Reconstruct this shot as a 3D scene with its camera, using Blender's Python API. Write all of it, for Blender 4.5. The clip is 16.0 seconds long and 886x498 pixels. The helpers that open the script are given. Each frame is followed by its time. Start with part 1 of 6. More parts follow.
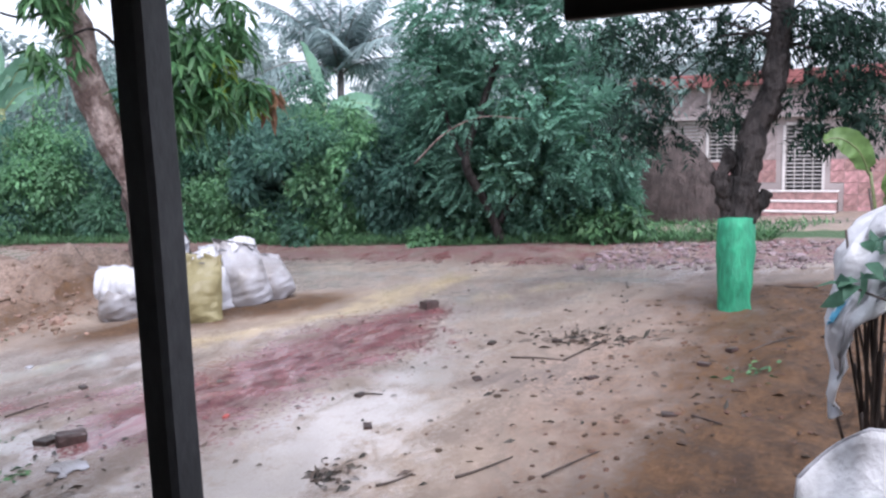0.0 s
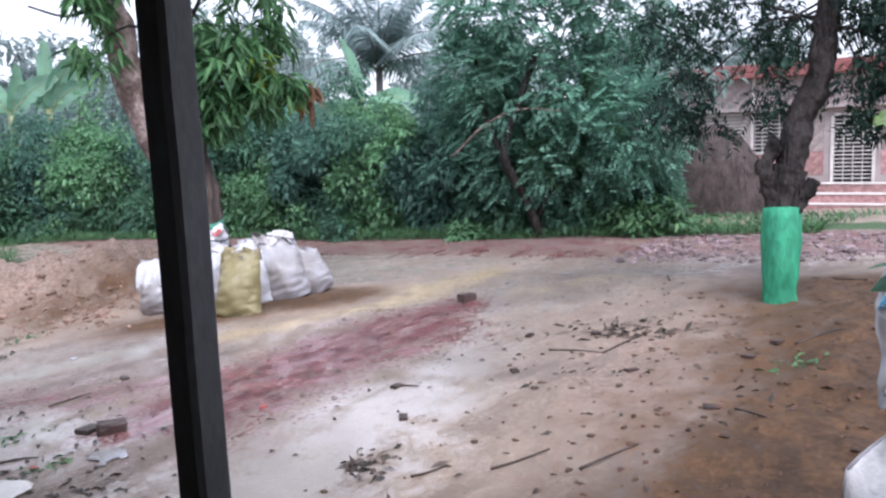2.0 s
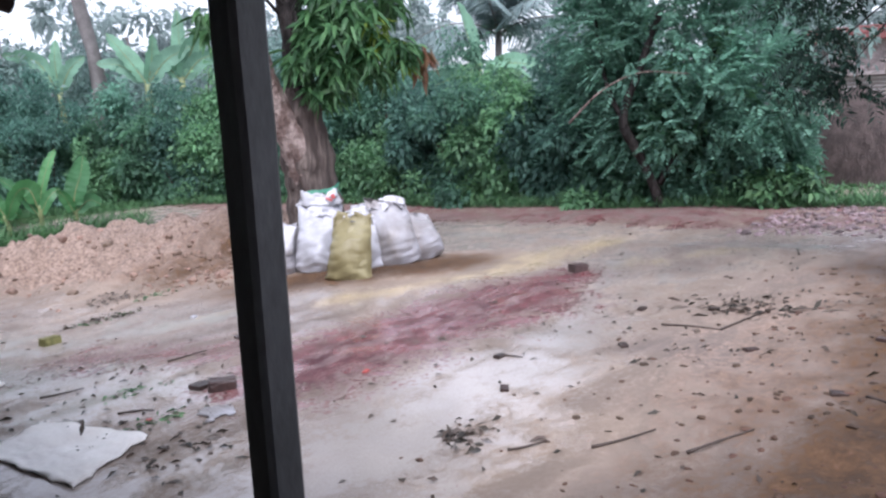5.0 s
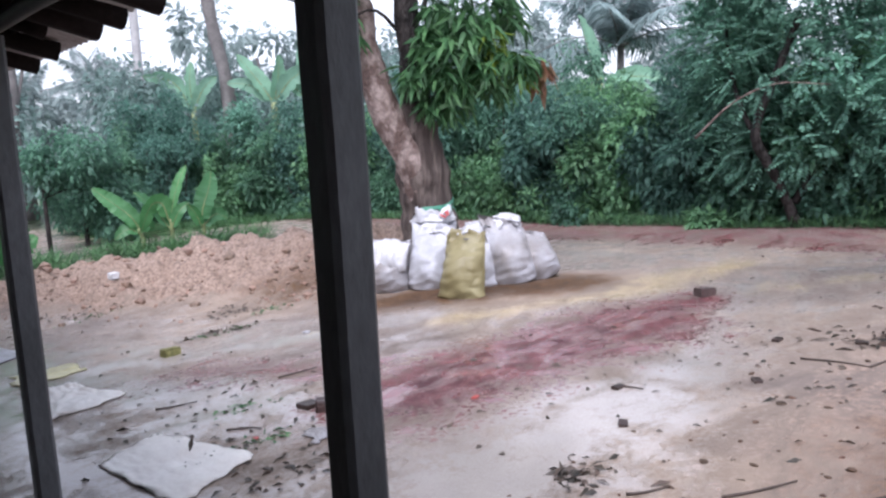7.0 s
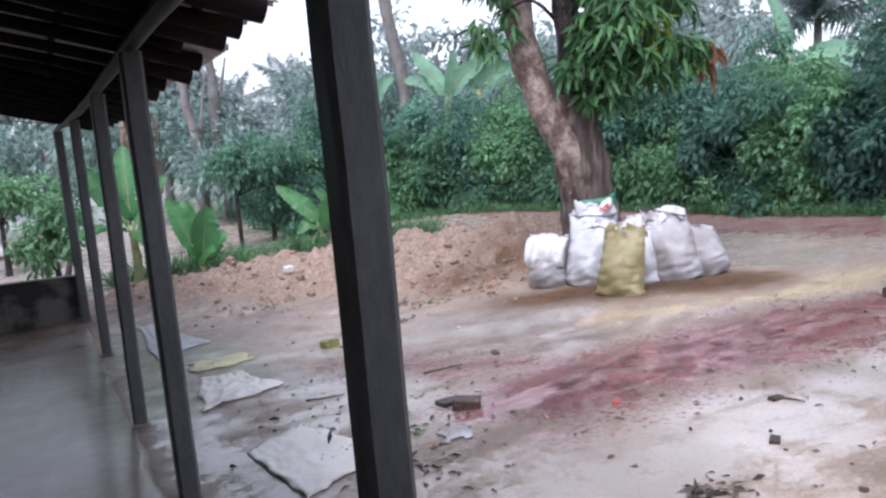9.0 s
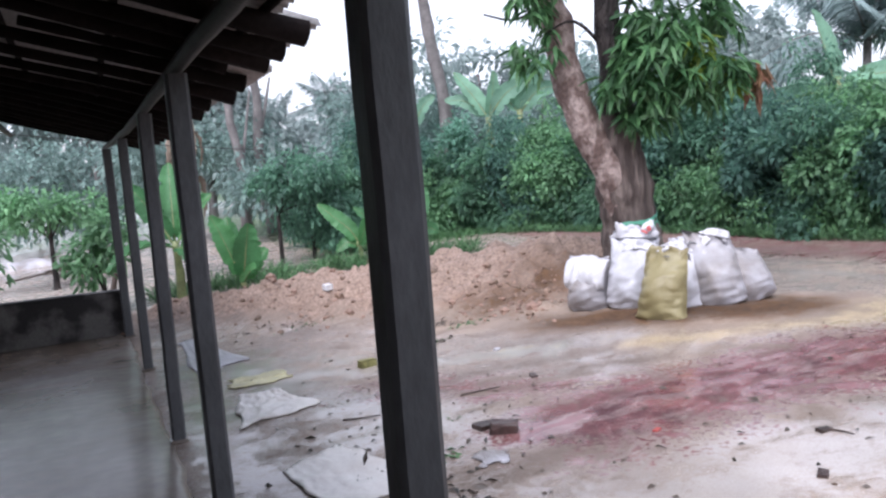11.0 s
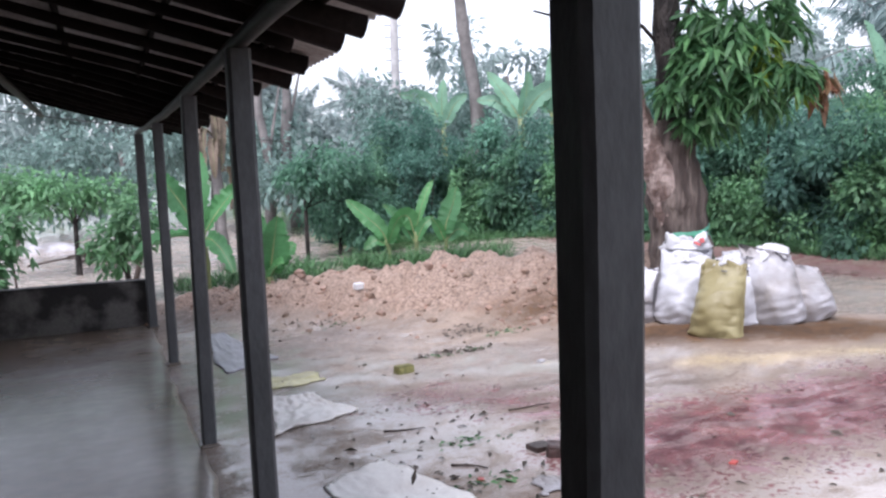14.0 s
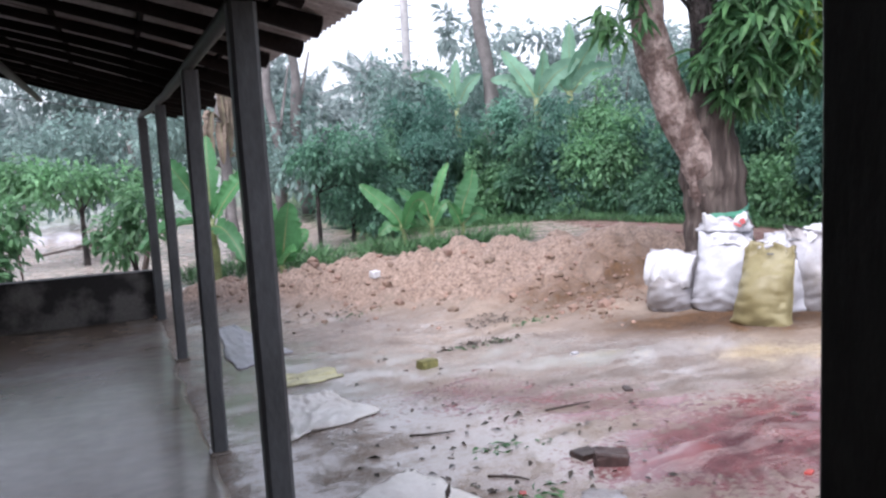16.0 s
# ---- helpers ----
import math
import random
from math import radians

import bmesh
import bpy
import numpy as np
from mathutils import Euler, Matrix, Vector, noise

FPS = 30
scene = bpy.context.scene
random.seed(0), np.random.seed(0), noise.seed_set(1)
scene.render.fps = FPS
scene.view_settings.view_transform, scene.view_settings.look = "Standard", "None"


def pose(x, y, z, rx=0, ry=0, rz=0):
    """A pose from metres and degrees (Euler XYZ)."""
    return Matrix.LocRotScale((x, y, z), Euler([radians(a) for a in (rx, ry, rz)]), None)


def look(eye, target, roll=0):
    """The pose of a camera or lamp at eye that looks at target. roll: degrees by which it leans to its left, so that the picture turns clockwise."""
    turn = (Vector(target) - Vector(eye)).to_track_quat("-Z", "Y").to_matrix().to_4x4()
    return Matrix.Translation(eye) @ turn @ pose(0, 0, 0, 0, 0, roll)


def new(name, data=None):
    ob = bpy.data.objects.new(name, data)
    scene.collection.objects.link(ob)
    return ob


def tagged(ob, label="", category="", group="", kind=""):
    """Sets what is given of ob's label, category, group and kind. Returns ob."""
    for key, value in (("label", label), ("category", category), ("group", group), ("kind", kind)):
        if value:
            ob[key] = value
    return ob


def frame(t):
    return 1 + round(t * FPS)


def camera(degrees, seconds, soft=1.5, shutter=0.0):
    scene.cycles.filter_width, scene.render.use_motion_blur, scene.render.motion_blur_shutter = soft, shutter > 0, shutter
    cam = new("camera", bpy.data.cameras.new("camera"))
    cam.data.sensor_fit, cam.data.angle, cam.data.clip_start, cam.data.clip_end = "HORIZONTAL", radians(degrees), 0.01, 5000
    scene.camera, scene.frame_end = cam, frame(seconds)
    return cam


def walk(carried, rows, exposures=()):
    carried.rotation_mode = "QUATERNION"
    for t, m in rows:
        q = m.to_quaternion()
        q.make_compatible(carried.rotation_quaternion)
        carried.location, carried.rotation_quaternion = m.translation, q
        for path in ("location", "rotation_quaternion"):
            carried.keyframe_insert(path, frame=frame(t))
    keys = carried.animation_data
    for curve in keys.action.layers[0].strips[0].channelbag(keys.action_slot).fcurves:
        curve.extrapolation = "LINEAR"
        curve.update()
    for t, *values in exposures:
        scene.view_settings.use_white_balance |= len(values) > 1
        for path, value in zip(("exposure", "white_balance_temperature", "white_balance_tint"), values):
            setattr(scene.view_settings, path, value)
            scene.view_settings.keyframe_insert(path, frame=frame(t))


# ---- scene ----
cam = camera(57.9, 16.0, soft=2.4)
PATH = [
    (0, (-0.107, 0.0, 1.493), (1.603, 1.001, 1.221), -1.8),
    (0.5, (-0.097, 0.011, 1.454), (1.609, 1.022, 1.196), -2.1),
    (1, (-0.093, 0.001, 1.462), (1.605, 1.024, 1.197), -2.1),
    (1.5, (-0.09, -0.018, 1.487), (1.587, 1.036, 1.209), -2.3),
    (2, (-0.058, 0.003, 1.447), (1.599, 1.089, 1.171), -2.4),
    (2.5, (-0.06, -0.019, 1.456), (1.569, 1.106, 1.173), -2.8),
    (3, (-0.053, -0.059, 1.454), (1.546, 1.11, 1.177), -3.3),
    (5.5, (0.127, 0.066, 1.418), (1.556, 1.423, 1.08), -2.2),
    (6, (0.158, 0.122, 1.456), (1.548, 1.528, 1.157), -1.9),
    (6.5, (0.184, 0.15, 1.444), (1.548, 1.585, 1.161), -1.9),
    (7, (0.251, 0.152, 1.414), (1.517, 1.674, 1.124), -3.0),
    (7.5, (0.395, 0.121, 1.429), (1.494, 1.765, 1.131), -2.6),
    (8, (0.49, 0.092, 1.421), (1.476, 1.806, 1.123), -3.7),
    (8.5, (0.522, 0.086, 1.43), (1.44, 1.84, 1.143), -4.5),
    (9, (0.532, 0.094, 1.417), (1.416, 1.866, 1.137), -5.0),
    (9.5, (0.542, 0.104, 1.423), (1.389, 1.896, 1.157), -4.9),
    (12, (0.544, 0.132, 1.43), (1.295, 1.975, 1.223), -3.6),
    (12.5, (0.535, 0.188, 1.421), (1.245, 2.042, 1.178), -2.7),
    (13, (0.495, 0.335, 1.424), (1.246, 2.175, 1.2), -2.8),
    (13.5, (0.453, 0.441, 1.433), (1.242, 2.267, 1.223), -3.0),
    (14, (0.459, 0.514, 1.423), (1.226, 2.348, 1.201), -2.2),
    (14.5, (0.529, 0.619, 1.429), (1.219, 2.489, 1.257), -2.6),
    (15, (0.583, 0.698, 1.424), (1.204, 2.59, 1.238), -2.1),
    (15.5, (0.567, 0.779, 1.408), (1.161, 2.666, 1.113), -1.6),
    (16, (0.538, 0.962, 1.39), (1.276, 2.802, 1.13), -3.1),
]
EXPOSURES = [(0, 1.1, 5850, 17), (9.5, 1.05, 5900, 18), (13, 1.18, 6000, 18), (16, 1.2, 6000, 18)]
walk(cam, [(t, look(eye, target, roll)) for t, eye, target, roll in PATH], EXPOSURES)

# ---- world, sun, exposure ----
world = bpy.data.worlds.new("world")
scene.world = world
world.use_nodes = True
wn = world.node_tree
wn.nodes.clear()
sky = wn.nodes.new("ShaderNodeTexSky")
sky.sky_type = "NISHITA"
sky.sun_disc = False
sky.sun_elevation, sky.sun_rotation = radians(56), radians(225)
sky.air_density, sky.dust_density, sky.ozone_density = 1.0, 2.0, 2.0
hsv = wn.nodes.new("ShaderNodeHueSaturation")
hsv.inputs["Saturation"].default_value = 0.22
bgn = wn.nodes.new("ShaderNodeBackground")
bgn.inputs["Strength"].default_value = 0.15
wout = wn.nodes.new("ShaderNodeOutputWorld")
wn.links.new(sky.outputs[0], hsv.inputs["Color"])
wn.links.new(hsv.outputs[0], bgn.inputs["Color"])
wn.links.new(bgn.outputs[0], wout.inputs[0])
sun_data = bpy.data.lights.new("sun", "SUN")
sun_data.energy, sun_data.angle, sun_data.color = 1.4, radians(40), (1.0, 0.97, 0.92)
sun = new("sun", sun_data)
sun.matrix_world = look((0, 0, 30), (14, 14, 0))


# ---- materials ----
def mat(name, base, rough=0.6, vary=0.25, scale=6.0, bump=0.2, bscale=40.0, metal=0.0, second=None, coat=0.0, island=0.0, obj=0.0, trans=0.0, bdist=0.01, stretch=(1, 1, 1), spec=0.5, sharp=0.0):
    m = bpy.data.materials.new(name)
    m.use_nodes = True
    t = m.node_tree
    N, Lk = t.nodes, t.links.new
    b = N["Principled BSDF"]
    b.inputs["Roughness"].default_value = rough
    b.inputs["Metallic"].default_value = metal
    b.inputs["Specular IOR Level"].default_value = spec
    b.inputs["Coat Weight"].default_value = coat
    b.inputs["Coat Roughness"].default_value = 0.15
    tc = N.new("ShaderNodeTexCoord")
    mp = N.new("ShaderNodeMapping")
    mp.inputs["Scale"].default_value = stretch
    Lk(tc.outputs["Object"], mp.inputs[0])
    n1 = N.new("ShaderNodeTexNoise")
    n1.inputs["Scale"].default_value, n1.inputs["Detail"].default_value = scale, 6
    n2 = N.new("ShaderNodeTexNoise")
    n2.inputs["Scale"].default_value, n2.inputs["Detail"].default_value = bscale, 5
    Lk(mp.outputs[0], n1.inputs["Vector"])
    Lk(mp.outputs[0], n2.inputs["Vector"])
    ramp = N.new("ShaderNodeValToRGB")
    ramp.color_ramp.elements[0].position, ramp.color_ramp.elements[1].position = 0.35 + sharp, 0.68 - sharp
    lo = second if second else tuple(c * (1 - vary) for c in base)
    hi = base if second else tuple(min(1, c * (1 + vary)) for c in base)
    ramp.color_ramp.elements[0].color, ramp.color_ramp.elements[1].color = (*lo, 1), (*hi, 1)
    Lk(n1.outputs[0], ramp.inputs[0])
    col = ramp.outputs[0]
    fine = N.new("ShaderNodeMix")
    fine.data_type, fine.blend_type = "RGBA", "MULTIPLY"
    fine.inputs[0].default_value = min(1, vary * 1.2)
    Lk(col, fine.inputs[6])
    r2 = N.new("ShaderNodeMapRange")
    r2.inputs["From Min"].default_value, r2.inputs["From Max"].default_value = 0.3, 0.7
    r2.inputs["To Min"].default_value, r2.inputs["To Max"].default_value = 0.45, 1.35
    Lk(n2.outputs[0], r2.inputs[0])
    Lk(r2.outputs[0], fine.inputs[7])
    col = fine.outputs[2]
    for amount, kind, out in ((island, "ShaderNodeNewGeometry", "Random Per Island"), (obj, "ShaderNodeObjectInfo", "Random")):
        if amount:
            src = N.new(kind)
            hs = N.new("ShaderNodeHueSaturation")
            mr = N.new("ShaderNodeMapRange")
            mr.inputs["To Min"].default_value, mr.inputs["To Max"].default_value = 1 - amount, 1 + amount
            mh = N.new("ShaderNodeMapRange")
            mh.inputs["To Min"].default_value, mh.inputs["To Max"].default_value = 0.5 + 0.03 * amount, 0.5 - 0.05 * amount
            Lk(src.outputs[out], mr.inputs[0])
            Lk(src.outputs[out], mh.inputs[0])
            Lk(mr.outputs[0], hs.inputs["Value"])
            Lk(mh.outputs[0], hs.inputs["Hue"])
            Lk(col, hs.inputs["Color"])
            col = hs.outputs[0]
    Lk(col, b.inputs["Base Color"])
    if bump:
        bp = N.new("ShaderNodeBump")
        bp.inputs["Strength"].default_value, bp.inputs["Distance"].default_value = bump, bdist
        Lk(n2.outputs[0], bp.inputs["Height"])
        Lk(bp.outputs[0], b.inputs["Normal"])
    if trans:
        b.inputs["Specular IOR Level"].default_value = min(spec, 0.45)
        tl = N.new("ShaderNodeBsdfTranslucent")
        Lk(col, tl.inputs[0])
        mx = N.new("ShaderNodeMixShader")
        mx.inputs[0].default_value = trans
        Lk(b.outputs[0], mx.inputs[1])
        Lk(tl.outputs[0], mx.inputs[2])
        Lk(mx.outputs[0], N["Material Output"].inputs[0])
    return m


def ground_material():
    m = bpy.data.materials.new("wet_mud")
    m.use_nodes = True
    t = m.node_tree
    N, Lk = t.nodes, t.links.new
    b = N["Principled BSDF"]
    tc = N.new("ShaderNodeTexCoord")
    att = N.new("ShaderNodeVertexColor")
    att.layer_name = "soil"
    att2 = N.new("ShaderNodeVertexColor")
    att2.layer_name = "cover"
    s1, s2 = N.new("ShaderNodeSeparateColor"), N.new("ShaderNodeSeparateColor")
    Lk(att.outputs[0], s1.inputs[0])
    Lk(att2.outputs[0], s2.inputs[0])

    def noise_node(scale, detail=6, rough=0.6):
        n = N.new("ShaderNodeTexNoise")
        n.inputs["Scale"].default_value, n.inputs["Detail"].default_value, n.inputs["Roughness"].default_value = scale, detail, rough
        Lk(tc.outputs["Object"], n.inputs["Vector"])
        return n.outputs[0]

    def ramp(src, a, bb, c0, c1):
        r = N.new("ShaderNodeValToRGB")
        r.color_ramp.elements[0].position, r.color_ramp.elements[1].position = a, bb
        r.color_ramp.elements[0].color, r.color_ramp.elements[1].color = (*c0, 1), (*c1, 1)
        Lk(src, r.inputs[0])
        return r.outputs[0]

    def mix(fac, a, bb, blend="MIX"):
        x = N.new("ShaderNodeMix")
        x.data_type, x.blend_type = "RGBA", blend
        if isinstance(fac, float):
            x.inputs[0].default_value = fac
        else:
            Lk(fac, x.inputs[0])
        Lk(a, x.inputs[6])
        Lk(bb, x.inputs[7])
        return x.outputs[2]

    def math_node(op, a, bb, clamp=False):
        x = N.new("ShaderNodeMath")
        x.operation = op
        x.use_clamp = clamp
        for i, v in enumerate((a, bb)):
            if isinstance(v, float):
                x.inputs[i].default_value = v
            else:
                Lk(v, x.inputs[i])
        return x.outputs[0]

    warp = N.new("ShaderNodeTexNoise")
    warp.inputs["Scale"].default_value, warp.inputs["Detail"].default_value = 0.7, 3
    Lk(tc.outputs["Object"], warp.inputs["Vector"])
    bent = N.new("ShaderNodeVectorMath")
    bent.operation = "MULTIPLY_ADD"
    bent.inputs[1].default_value = (1.7, 1.7, 0)
    Lk(warp.outputs["Color"], bent.inputs[0])
    Lk(tc.outputs["Object"], bent.inputs[2])
    turn = N.new("ShaderNodeMapping")
    turn.inputs["Rotation"].default_value, turn.inputs["Scale"].default_value = (0, 0, radians(30)), (0.5, 1.7, 1)
    Lk(bent.outputs[0], turn.inputs[0])
    flow = N.new("ShaderNodeTexNoise")
    flow.inputs["Scale"].default_value, flow.inputs["Detail"].default_value, flow.inputs["Roughness"].default_value = 2.2, 7, 0.62
    Lk(turn.outputs[0], flow.inputs["Vector"])
    streak = flow.outputs[0]
    big, mid, fine, grit = noise_node(0.9), noise_node(5.0), noise_node(28.0, 8, 0.7), noise_node(120.0, 4)

    patch = N.new("ShaderNodeTexNoise")
    patch.inputs["Scale"].default_value, patch.inputs["Detail"].default_value, patch.inputs["Roughness"].default_value = 0.55, 8, 0.55
    Lk(bent.outputs[0], patch.inputs["Vector"])
    tone = patch.outputs[0]
    vein = math_node("SUBTRACT", 1.0, math_node("MULTIPLY", math_node("ABSOLUTE", math_node("SUBTRACT", streak, 0.5), 0.0), 16.0, True), True)

    def broken(mask, gain=3.0, speck=1.0):
        k = math_node("ADD", math_node("ADD", math_node("MULTIPLY", mid, 1.1), math_node("MULTIPLY", streak, 0.9)), math_node("MULTIPLY", fine, speck))
        return math_node("MULTIPLY", math_node("SUBTRACT", math_node("ADD", mask, k), 1.46 + 0.5 * speck), gain, True)

    col = ramp(tone, 0.36, 0.64, (0.25, 0.20, 0.178), (0.43, 0.335, 0.262))
    col = mix(math_node("MULTIPLY", mid, 0.7), col, ramp(fine, 0.3, 0.7, (0.21, 0.178, 0.158), (0.36, 0.30, 0.255)))
    col = mix(0.55, col, ramp(streak, 0.36, 0.64, (0.56, 0.53, 0.51), (1.25, 1.19, 1.13)), "MULTIPLY")
    # wet mud is also paled here, its colour standing in for sky reflection
    col = mix(broken(s1.outputs[1], 2.2), col, ramp(tone, 0.35, 0.66, (0.35, 0.32, 0.30), (0.55, 0.495, 0.46)))
    col = mix(broken(s2.outputs[1], 2.2), col, ramp(mid, 0.3, 0.7, (0.42, 0.33, 0.205), (0.56, 0.45, 0.30)))
    col = mix(broken(s1.outputs[2], 2.4, 1.4), col, ramp(fine, 0.32, 0.66, (0.11, 0.063, 0.042), (0.52, 0.385, 0.31)))
    col = mix(broken(s2.outputs[2], 1.5, 1.4), col, ramp(math_node("ADD", math_node("MULTIPLY", fine, 0.55), math_node("MULTIPLY", mid, 0.45)), 0.38, 0.62, (0.032, 0.014, 0.005), (0.178, 0.092, 0.040)))
    col = mix(broken(s1.outputs[0], 3.6, 2.2), col, ramp(mid, 0.34, 0.66, (0.075, 0.016, 0.022), (0.23, 0.082, 0.085)))
    col = mix(math_node("MULTIPLY", math_node("MULTIPLY", vein, 0.5), s1.outputs[0]), col, ramp(mid, 0.3, 0.7, (0.30, 0.22, 0.21), (0.42, 0.33, 0.31)))
    col = mix(broken(s2.outputs[0]), col, ramp(fine, 0.3, 0.7, (0.03, 0.075, 0.025), (0.09, 0.16, 0.06)))
    col = mix(0.35, col, ramp(grit, 0.3, 0.65, (0.45, 0.42, 0.40), (1, 1, 1)), "MULTIPLY")
    Lk(col, b.inputs["Base Color"])
    wet = math_node("ADD", math_node("MULTIPLY", s1.outputs[1], 0.9), 0.18)
    wet = broken(wet, 2.4)
    rr = N.new("ShaderNodeMapRange")
    rr.inputs["To Min"].default_value, rr.inputs["To Max"].default_value = 0.65, 0.09
    Lk(wet, rr.inputs[0])
    Lk(rr.outputs[0], b.inputs["Roughness"])
    h = math_node("ADD", math_node("MULTIPLY", fine, 0.6), math_node("MULTIPLY", grit, 0.35))
    bp = N.new("ShaderNodeBump")
    bp.inputs["Distance"].default_value = 0.025
    st = N.new("ShaderNodeMapRange")
    st.inputs["To Min"].default_value, st.inputs["To Max"].default_value = 0.9, 0.05
    Lk(wet, st.inputs[0])
    Lk(st.outputs[0], bp.inputs["Strength"])
    Lk(h, bp.inputs["Height"])
    Lk(bp.outputs[0], b.inputs["Normal"])
    b.inputs["Specular IOR Level"].default_value = 0.5
    return m


M_ground = ground_material()
M_floor = mat("wet_concrete", (0.27, 0.24, 0.21), 0.25, 0.3, 1.1, 0.12, 9, second=(0.15, 0.11, 0.08), sharp=0.04)
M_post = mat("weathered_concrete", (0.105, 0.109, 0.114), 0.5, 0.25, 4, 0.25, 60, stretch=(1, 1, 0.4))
M_lowwall = mat("stained_plaster", (0.17, 0.16, 0.15), 0.7, 0.3, 2.4, 0.4, 30, second=(0.03, 0.028, 0.028), sharp=0.1)
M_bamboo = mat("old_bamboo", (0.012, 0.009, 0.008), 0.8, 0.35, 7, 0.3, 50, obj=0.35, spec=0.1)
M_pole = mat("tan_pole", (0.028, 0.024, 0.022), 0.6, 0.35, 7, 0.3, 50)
M_sheet = mat("corrugated_cement_sheet", (0.56, 0.55, 0.53), 0.75, 0.35, 3, 0.2, 60, second=(0.34, 0.31, 0.29))
M_board = mat("dark_board", (0.03, 0.027, 0.026), 0.6, 0.3, 5, 0.3, 50)
M_white = mat("woven_white_plastic", (0.54, 0.54, 0.585), 0.36, 0.15, 5, 0.25, 160, second=(0.38, 0.375, 0.395))
M_bag = mat("crumpled_white_plastic", (0.66, 0.66, 0.69), 0.38, 0.15, 7, 0.5, 22, second=(0.50, 0.49, 0.51), bdist=0.02)
M_cleanbag = mat("clean_white_plastic", (0.82, 0.82, 0.84), 0.38, 0.12, 7, 0.5, 22, second=(0.66, 0.65, 0.67), bdist=0.02)
M_dirty = mat("muddy_white_plastic", (0.45, 0.445, 0.48), 0.36, 0.22, 4, 0.25, 160, second=(0.25, 0.225, 0.215))
M_yellow = mat("woven_yellow_plastic", (0.285, 0.25, 0.13), 0.45, 0.18, 5, 0.25, 160, second=(0.20, 0.165, 0.075))
M_redprint = mat("red_print", (0.55, 0.12, 0.12), 0.5, 0.3, 30, 0.1, 80)
M_blueprint = mat("blue_print", (0.13, 0.42, 0.62), 0.5, 0.2, 30, 0.1, 80)
M_greyprint = mat("grey_print", (0.25, 0.25, 0.27), 0.5, 0.2, 30, 0.1, 80)
M_bark = mat("mango_bark", (0.185, 0.145, 0.125), 0.8, 0.45, 9, 1.0, 30, second=(0.06, 0.042, 0.036), bdist=0.05, stretch=(1, 1, 0.16), sharp=0.06)
M_pale = mat("lichen_bark", (0.36, 0.28, 0.25), 0.8, 0.4, 9, 1.0, 30, second=(0.15, 0.10, 0.085), bdist=0.04, stretch=(1, 1, 0.7), sharp=0.08)
M_darkbark = mat("wet_dark_bark", (0.052, 0.042, 0.039), 0.6, 0.45, 11, 1.0, 34, second=(0.014, 0.011, 0.010), bdist=0.05, stretch=(1, 1, 0.4), sharp=0.08, spec=0.3)
M_green = mat("green_limewash", (0.04, 0.37, 0.19), 0.6, 0.35, 9, 0.8, 34, second=(0.025, 0.23, 0.12), stretch=(1, 1, 0.3), sharp=0.05, bdist=0.02)
M_greendull = mat("faded_green_limewash", (0.08, 0.30, 0.20), 0.6, 0.2, 6, 0.5, 30)
M_twig = mat("wet_twig", (0.06, 0.042, 0.034), 0.6, 0.3, 12, 0.3, 50)
M_stone = mat("brick_fragment", (0.065, 0.042, 0.037), 0.35, 0.3, 14, 0.5, 60, obj=0.3)
M_moss = mat("mossy_block", (0.21, 0.20, 0.07), 0.7, 0.3, 20, 0.5, 60)
M_rag = mat("soaked_sheet", (0.88, 0.85, 0.81), 0.3, 0.1, 3, 0.2, 50, second=(0.76, 0.71, 0.66))
M_ragyellow = mat("soaked_yellow_sheet", (0.62, 0.58, 0.33), 0.35, 0.2, 4, 0.2, 50)
M_litter = mat("soaked_leaf_litter", (0.065, 0.05, 0.035), 0.5, 0.4, 9, 0.3, 50, island=0.6)
M_redbit = mat("red_wrapper", (0.42, 0.07, 0.06), 0.4, 0.1, 9, 0.1, 50)
M_mango = mat("mango_leaf", (0.068, 0.175, 0.066), 0.5, 0.25, 3, 0, 40, island=0.4, trans=0.25)
M_mangonew = mat("young_mango_leaf", (0.22, 0.32, 0.05), 0.4, 0.2, 3, 0, 40, island=0.3, trans=0.45)
M_rust = mat("rust_leaf", (0.24, 0.135, 0.075), 0.5, 0.2, 3, 0, 40, island=0.4, trans=0.25)
# roadside bush greens are lightened to stand in for rain haze
M_bush = mat("bush_leaf", (0.135, 0.275, 0.195), 0.6, 0.3, 1.2, 0, 40, island=0.32, trans=0.55)
M_bushblue = mat("blue_green_bush_leaf", (0.13, 0.26, 0.21), 0.6, 0.3, 1.2, 0, 40, island=0.3, trans=0.55)
M_bushdeep = mat("deep_green_bush_leaf", (0.14, 0.28, 0.18), 0.6, 0.3, 1.2, 0, 40, island=0.3, trans=0.55)
M_canna = mat("canna_leaf", (0.20, 0.33, 0.11), 0.4, 0.2, 5, 0.1, 40, trans=0.4)
M_bushlight = mat("light_bush_leaf", (0.18, 0.36, 0.19), 0.6, 0.3, 1.2, 0, 40, island=0.3, trans=0.45)
M_feather = mat("feathery_leaf", (0.165, 0.335, 0.25), 0.6, 0.3, 1.0, 0, 40, island=0.3, trans=0.4)
# palm leaf colour is greyed and paled to imitate rain haze
M_palm = mat("haze_paled_palm_leaf", (0.27, 0.355, 0.355), 0.6, 0.25, 0.6, 0, 40, island=0.25, trans=0.35)
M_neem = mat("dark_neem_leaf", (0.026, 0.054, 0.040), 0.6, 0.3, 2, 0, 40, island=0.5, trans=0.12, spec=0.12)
# rain haze is painted into these two far leaf colours
M_far = mat("haze_paled_far_leaf", (0.25, 0.355, 0.325), 0.8, 0.25, 0.4, 0, 40, island=0.3, trans=0.5)
